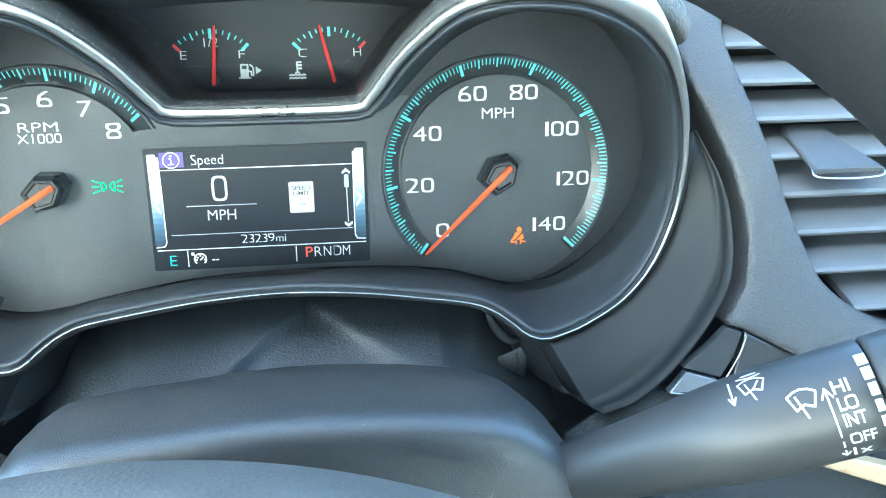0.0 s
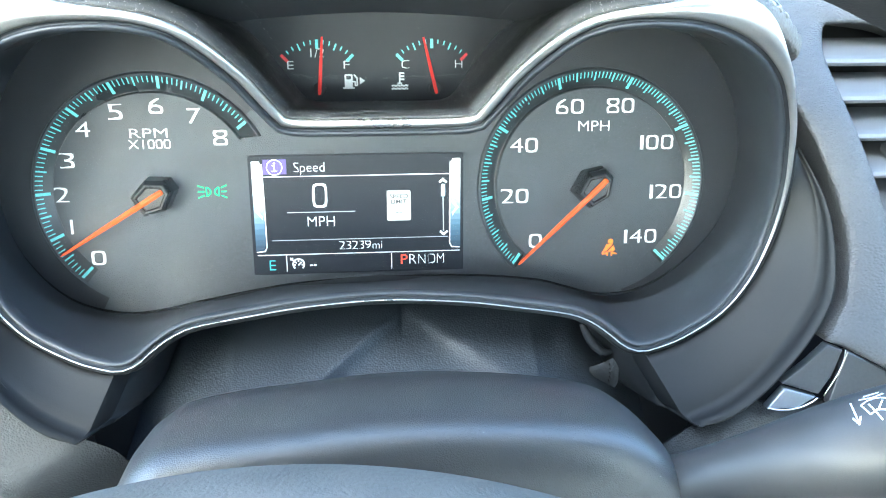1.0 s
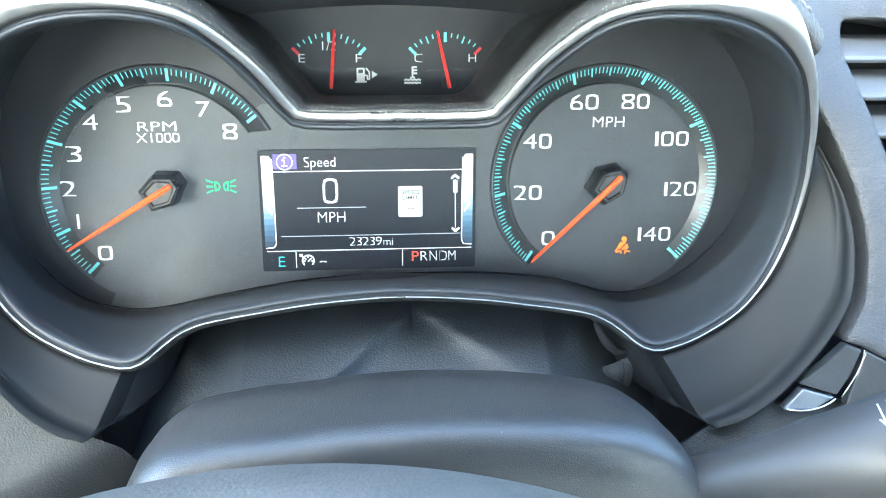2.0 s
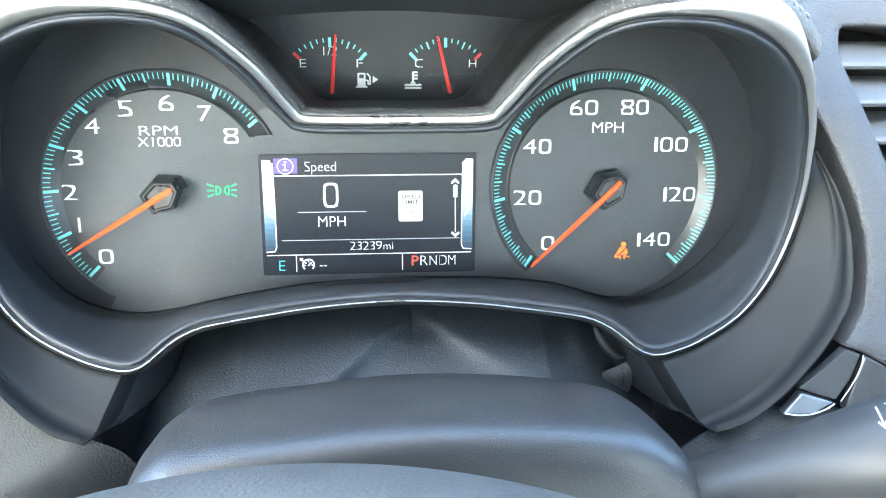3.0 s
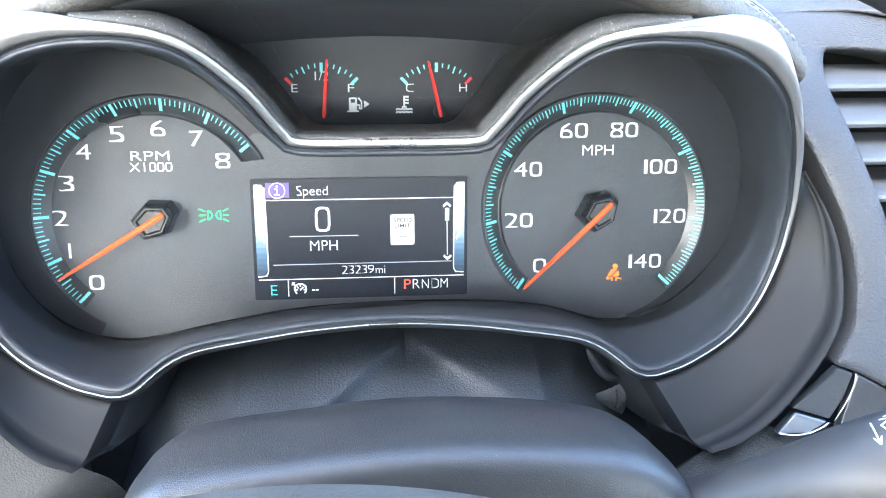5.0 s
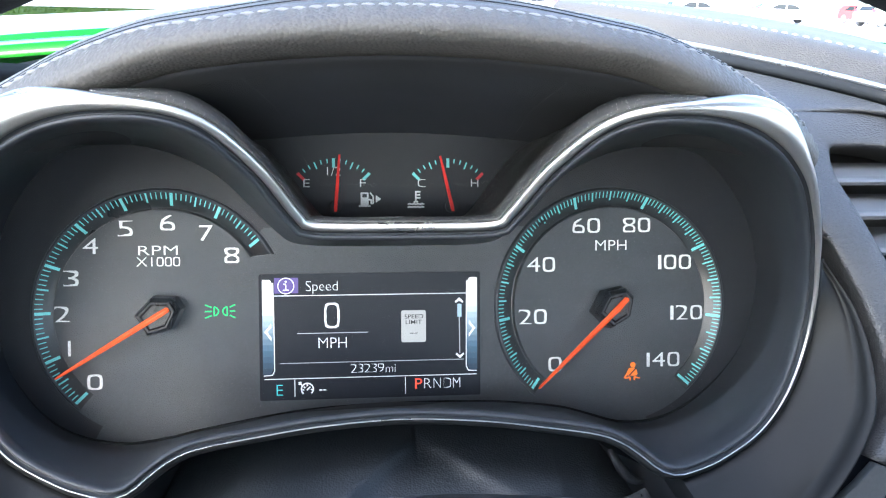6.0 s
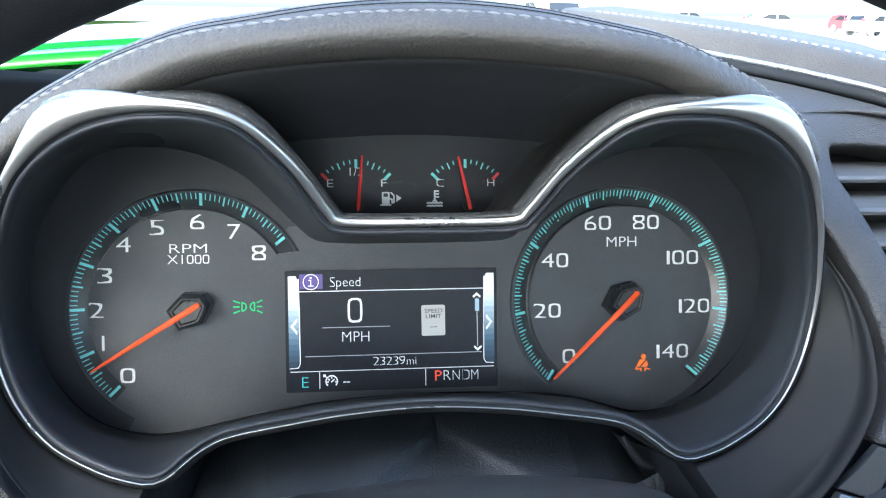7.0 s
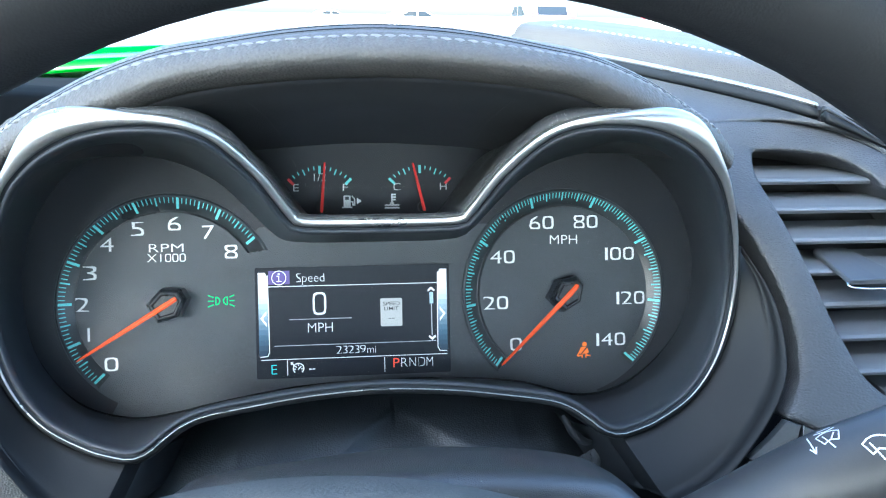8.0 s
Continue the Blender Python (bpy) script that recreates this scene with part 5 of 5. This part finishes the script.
for words, v, w in (("HI", 0.0112, 0.0042), ("LO", 0.0073, 0.0048), ("INT", 0.0036, 0.0056), ("OFF", -0.0012, 0.0066), ("1x", -0.0054, 0.0048)):
    lettering("stalk_lettering", words, U3 + 0.0018 + w / 2, v, 0.0030, w, WHITE, stalk, on_stalk, 0.0002, 0.012)
for k in range(5):
    part("delay_bar", strokes([[(0.1278, 0.0171 - 0.0037 * k), (0.1278, 0.0151 - 0.0037 * k)]], 0.0027 - 0.0003 * k, on_stalk, 0.0002), WHITE, stalk, smooth=False)

wheel = thing("steering_wheel", (-0.085, -0.235, -0.10), "black leather-wrapped steering wheel", "steering wheel")
WC, WR, LEANW = Vector((-0.0849, -0.2015, -0.0866)), 0.1797, -0.0745
WUP, WN = Vector((0, math.sin(LEANW), math.cos(LEANW))), Vector((0, -math.cos(LEANW), math.sin(LEANW)))
rim_path = [WC + WR * (1.032 * math.sin(a) * Vector((1, 0, 0)) + math.cos(a) * WUP) for a in (2 * math.pi * k / 96 for k in range(96))]
rows = []
for k, p in enumerate(rim_path):
    o = (p - WC).normalized()
    rows.append([p + 0.0147 * math.cos(b) * o + 0.0154 * math.sin(b) * WN for b in (2 * math.pi * j / 18 for j in range(18))])
part("rim", loft(rows, around=True, along=True), WRAP, wheel, "leather-wrapped rim")
rows = []
for y, dz in ((-0.158, -0.012), (-0.161, -0.004), (-0.167, -0.0004), (-0.178, 0.0), (-0.190, -0.0004), (-0.1925, -0.003)):
    rows.append([Vector((x, y, -0.0345 - 2.75 * (x + 0.117) ** 2 + dz)) for x in [-0.215 + 0.195 * k / 40 for k in range(41)]])
part("back_cover", loft(rows), HUBGREY, wheel, "grained hub back cover", thick=0.002)
rows = []
for y, dz in ((-0.1925, -0.009), (-0.196, -0.0045), (-0.203, -0.0030), (-0.22, -0.006), (-0.238, -0.014), (-0.248, -0.03), (-0.252, -0.06)):
    rows.append([Vector((x, y, -0.0345 - 2.6 * (x + 0.117) ** 2 + dz)) for x in [-0.21 + 0.185 * k / 40 for k in range(41)]])
part("airbag_cover", loft(rows), PAD, wheel, "pebbled airbag cover", thick=0.002)
for sgn in (-1, 1):
    part("spoke", tube([WC + Vector((sgn * 0.06, 0.01, -0.045)), WC + Vector((sgn * 0.12, 0.008, -0.035)), WC + Vector((sgn * 0.178, 0.0, -0.02))], 0.016, 12, 0.6), COVER, wheel)

# ---- the car's cabin ----
cabin = thing("car_cabin", (0.2, -0.8, 0.3), "plain dark car cabin with pale headliner", "car cabin", kind="structure", local=False)
XL, XR = -0.56, 0.98
link("roof_lining", box(XL, XR, -2.2, -0.46, 1.56, 1.60), ROOF, cabin, "pale woven headliner", smooth=False)
link("cabin_floor", box(XL, XR, -2.2, 1.2, 0.30, 0.34), TRIMGREY, cabin, smooth=False)
link("cabin_back", box(XL, XR, -2.24, -2.2, 0.3, 1.12), TRIMGREY, cabin, smooth=False)
link("rear_header", box(XL, XR, -2.24, -2.2, 1.48, 1.6), ROOF, cabin, smooth=False)
for x0, x1 in ((XL - 0.05, XL), (XR, XR + 0.05)):
    link("door_panel", box(x0, x1, -2.2, 1.0, 0.30, 1.02), TRIMGREY, cabin, "dark lower door trim", smooth=False)
    link("window_header", box(x0, x1, -2.2, -0.46, 1.50, 1.60), ROOF, cabin, smooth=False)
    link("centre_pillar", box(x0, x1, -1.05, -0.92, 1.02, 1.50), ROOF, cabin, smooth=False)
    link("rear_pillar", box(x0, x1, -2.2, -1.95, 1.02, 1.50), ROOF, cabin, smooth=False)
    xm = (x0 + x1) / 2
    link("front_pillar", tube([Vector((xm, 0.62, 1.06)), Vector((xm * 0.97, 0.25, 1.30)), Vector((xm * 0.94, -0.46, 1.58))], 0.045, 10), TRIMGREY, cabin, "sloping windscreen pillar")
link("scuttle", box(XL, XR, 0.55, 0.98, 0.4, 1.052), DEAD, cabin, smooth=False)

# the car's own green bonnet beyond the windscreen, with a raised crest along each wing
rows = []
for y, dz in ((1.020, -0.036), (1.024, -0.028), (1.030, -0.0185), (1.033, -0.0174), (1.04, -0.0166), (1.10, -0.0122), (1.103, -0.0112), (1.110, -0.0045), (1.116, -0.0030), (1.13, -0.0025), (1.2, -0.008), (1.5, -0.04), (1.9, -0.12), (2.0, -0.3), (2.02, -0.62)):
    row = []
    for k in range(61):
        x = XL - 0.28 + (XR - XL + 0.50) * k / 60
        e = min(x - (XL - 0.28), (XR + 0.22) - x)
        crest = 0.040 * math.sin(min(1.0, e / 0.55) * math.pi / 2) - 0.25 * max(0.0, min(e, 0.75) - 0.45) ** 1.1 - 2.2 * max(0.0, 0.06 - e)
        row.append(Vector((x, y + 0.03 * min(e, 0.5), 1.0621 + dz + crest)))
    rows.append(row)
link("bonnet", loft(rows), BONNET, cabin, "glossy vivid green bonnet", thick=-0.002)
for x0, x1 in ((XL - 0.28, XL - 0.25), (XR + 0.19, XR + 0.22)):
    link("wing_side", box(x0, x1, 0.60, 2.0, 0.35, 0.93), BONNET, cabin, "green front wing side", smooth=False, bevel=0.01)

# ---- outside ----
ground = new("ground")
me = bpy.data.meshes.new("ground")
me.from_pydata([(-1500, -1500, 0), (1500, -1500, 0), (1500, 1500, 0), (-1500, 1500, 0)], [], [(0, 1, 2, 3)])
bpy.data.objects.remove(ground)
me.materials.append(ASPHALT)
ground = tagged(new("ground", me), "pale sunlit car park asphalt", "ground", kind="structure")


def lawn(cx, cy, lx, ly, turn):
    o = thing("grass_strip", (cx, cy, 0), "bright green mown grass strip with concrete kerb", "grass strip", group="grass strips", kind="stuff", local=False)
    m = pose(cx, cy, 0, 0, 0, turn)
    a = box(-lx / 2, lx / 2, -ly / 2, ly / 2, 0.0, 0.14)
    a.transform(m)
    link("kerb", a, CONCRETE, o, smooth=False, bevel=0.02)
    bm = bmesh.new()
    rnd = random.Random(int(cx * 10))
    for k in range(9000):
        x, y = rnd.uniform(-lx / 2 + 0.1, lx / 2 - 0.1), rnd.uniform(-ly / 2 + 0.1, ly / 2 - 0.1)
        h, w, b = rnd.uniform(0.05, 0.11), 0.02, rnd.uniform(-0.04, 0.04)
        v = [bm.verts.new(m @ Vector(q)) for q in ((x - w, y, 0.14), (x + w, y, 0.14), (x + b, y + b, 0.14 + h))]
        bm.faces.new(v)
    link("grass", bm, GRASS, o, smooth=False)
    bm = box(-lx / 2 + 0.12, lx / 2 - 0.12, -ly / 2 + 0.12, ly / 2 - 0.12, 0.14, 0.15)
    bm.transform(m)
    link("turf", bm, GRASS, o, smooth=False)


lawn(-19.0, 38.5, 36.0, 12.0, 84)


def car(x, y, turn, mat, words, size=1.0):
    o = thing("parked_car", (x, y, 0), words, "car", group="parked cars", local=False)
    m = pose(x, y, 0, 0, 0, turn) @ Matrix.Diagonal((size, size, size, 1))
    prof = [(-2.2, 0.32), (-2.25, 0.62), (-2.1, 0.88), (-1.2, 0.98), (-0.5, 1.42), (0.8, 1.45), (1.75, 1.38), (2.06, 1.02), (2.2, 0.92), (2.25, 0.6), (2.2, 0.32)]
    rows = [[m @ Vector((px, yy, pz * (1 - 0.02 * abs(yy)) if pz < 1 else pz)) for px, pz in prof] for yy in (-0.86, -0.8, 0.8, 0.86)]
    link("body", loft(rows, around=True, caps=True), mat, o, smooth=False, bevel=0.06)
    for s in (-1, 1):
        bm = slab([(-1.0, 0.99), (-0.45, 1.34), (0.1, 1.36), (0.1, 0.99)], s * 0.87, s * 0.85)
        bm.transform(m)
        link("window", bm, GLASSY, o, smooth=False)
        bm = slab([(0.2, 0.99), (0.2, 1.36), (0.75, 1.36), (1.4, 1.02)], s * 0.87, s * 0.85)
        bm.transform(m)
        link("window", bm, GLASSY, o, smooth=False)
        for wx in (-1.4, 1.4):
            bm = slab([(wx + 0.33 * math.sin(k / 10 * math.pi), 0.33 + 0.33 * math.cos(k / 10 * math.pi)) for k in range(20)], s * 0.9, s * 0.68)
            bm.transform(m)
            w = link("wheel", bm, TYRE, o, smooth=False, bevel=0.03)
            bm = slab([(wx + 0.2 * math.sin(k / 8 * math.pi), 0.33 + 0.2 * math.cos(k / 8 * math.pi)) for k in range(16)], s * 0.91, s * 0.88)
            bm.transform(m)
            link("hubcap", bm, CHROME, w, smooth=False)
        bm = box(1.98, 2.16, s * 0.7 - 0.11, s * 0.7 + 0.11, 0.94, 1.16)
        bm.transform(m)
        link("tail_light", bm, RED, o, smooth=False)
    bm = loft([[Vector((1.80, yy, 1.35)), Vector((2.06, yy, 1.05)), Vector((2.00, yy, 1.05)), Vector((1.74, yy, 1.35))] for yy in (-0.54, 0.54)], around=True, caps=True)
    bm.transform(m)
    link("rear_window", bm, GLASSY, o, smooth=False)


for x, y, turn, hue, words, size in ((0.4, 98.0, 180, (0.75, 0.75, 0.74), "white car parked far across the lot", 1.0), (6.3, 61.0, 180, (0.78, 0.78, 0.77), "white car parked side-on in the lot", 1.0),
                                     (9.0, 36.3, -90, (0.6, 0.6, 0.6), "pale silver car parked tail-on with red lamps", 1.15), (25.4, 61.0, 180, (0.7, 0.7, 0.7), "white car parked in the far row", 1.0),
                                     (32.4, 61.0, 172, (0.72, 0.72, 0.71), "white car parked in the far row", 1.0), (37.2, 56.0, 200, (0.66, 0.67, 0.66), "pale grey car parked in the far row", 1.0),
                                     (42.0, 66.0, 95, (0.5, 0.04, 0.04), "red car parked behind the far row", 1.0)):
    car(x, y, turn, paint("car_paint", hue), words, size)
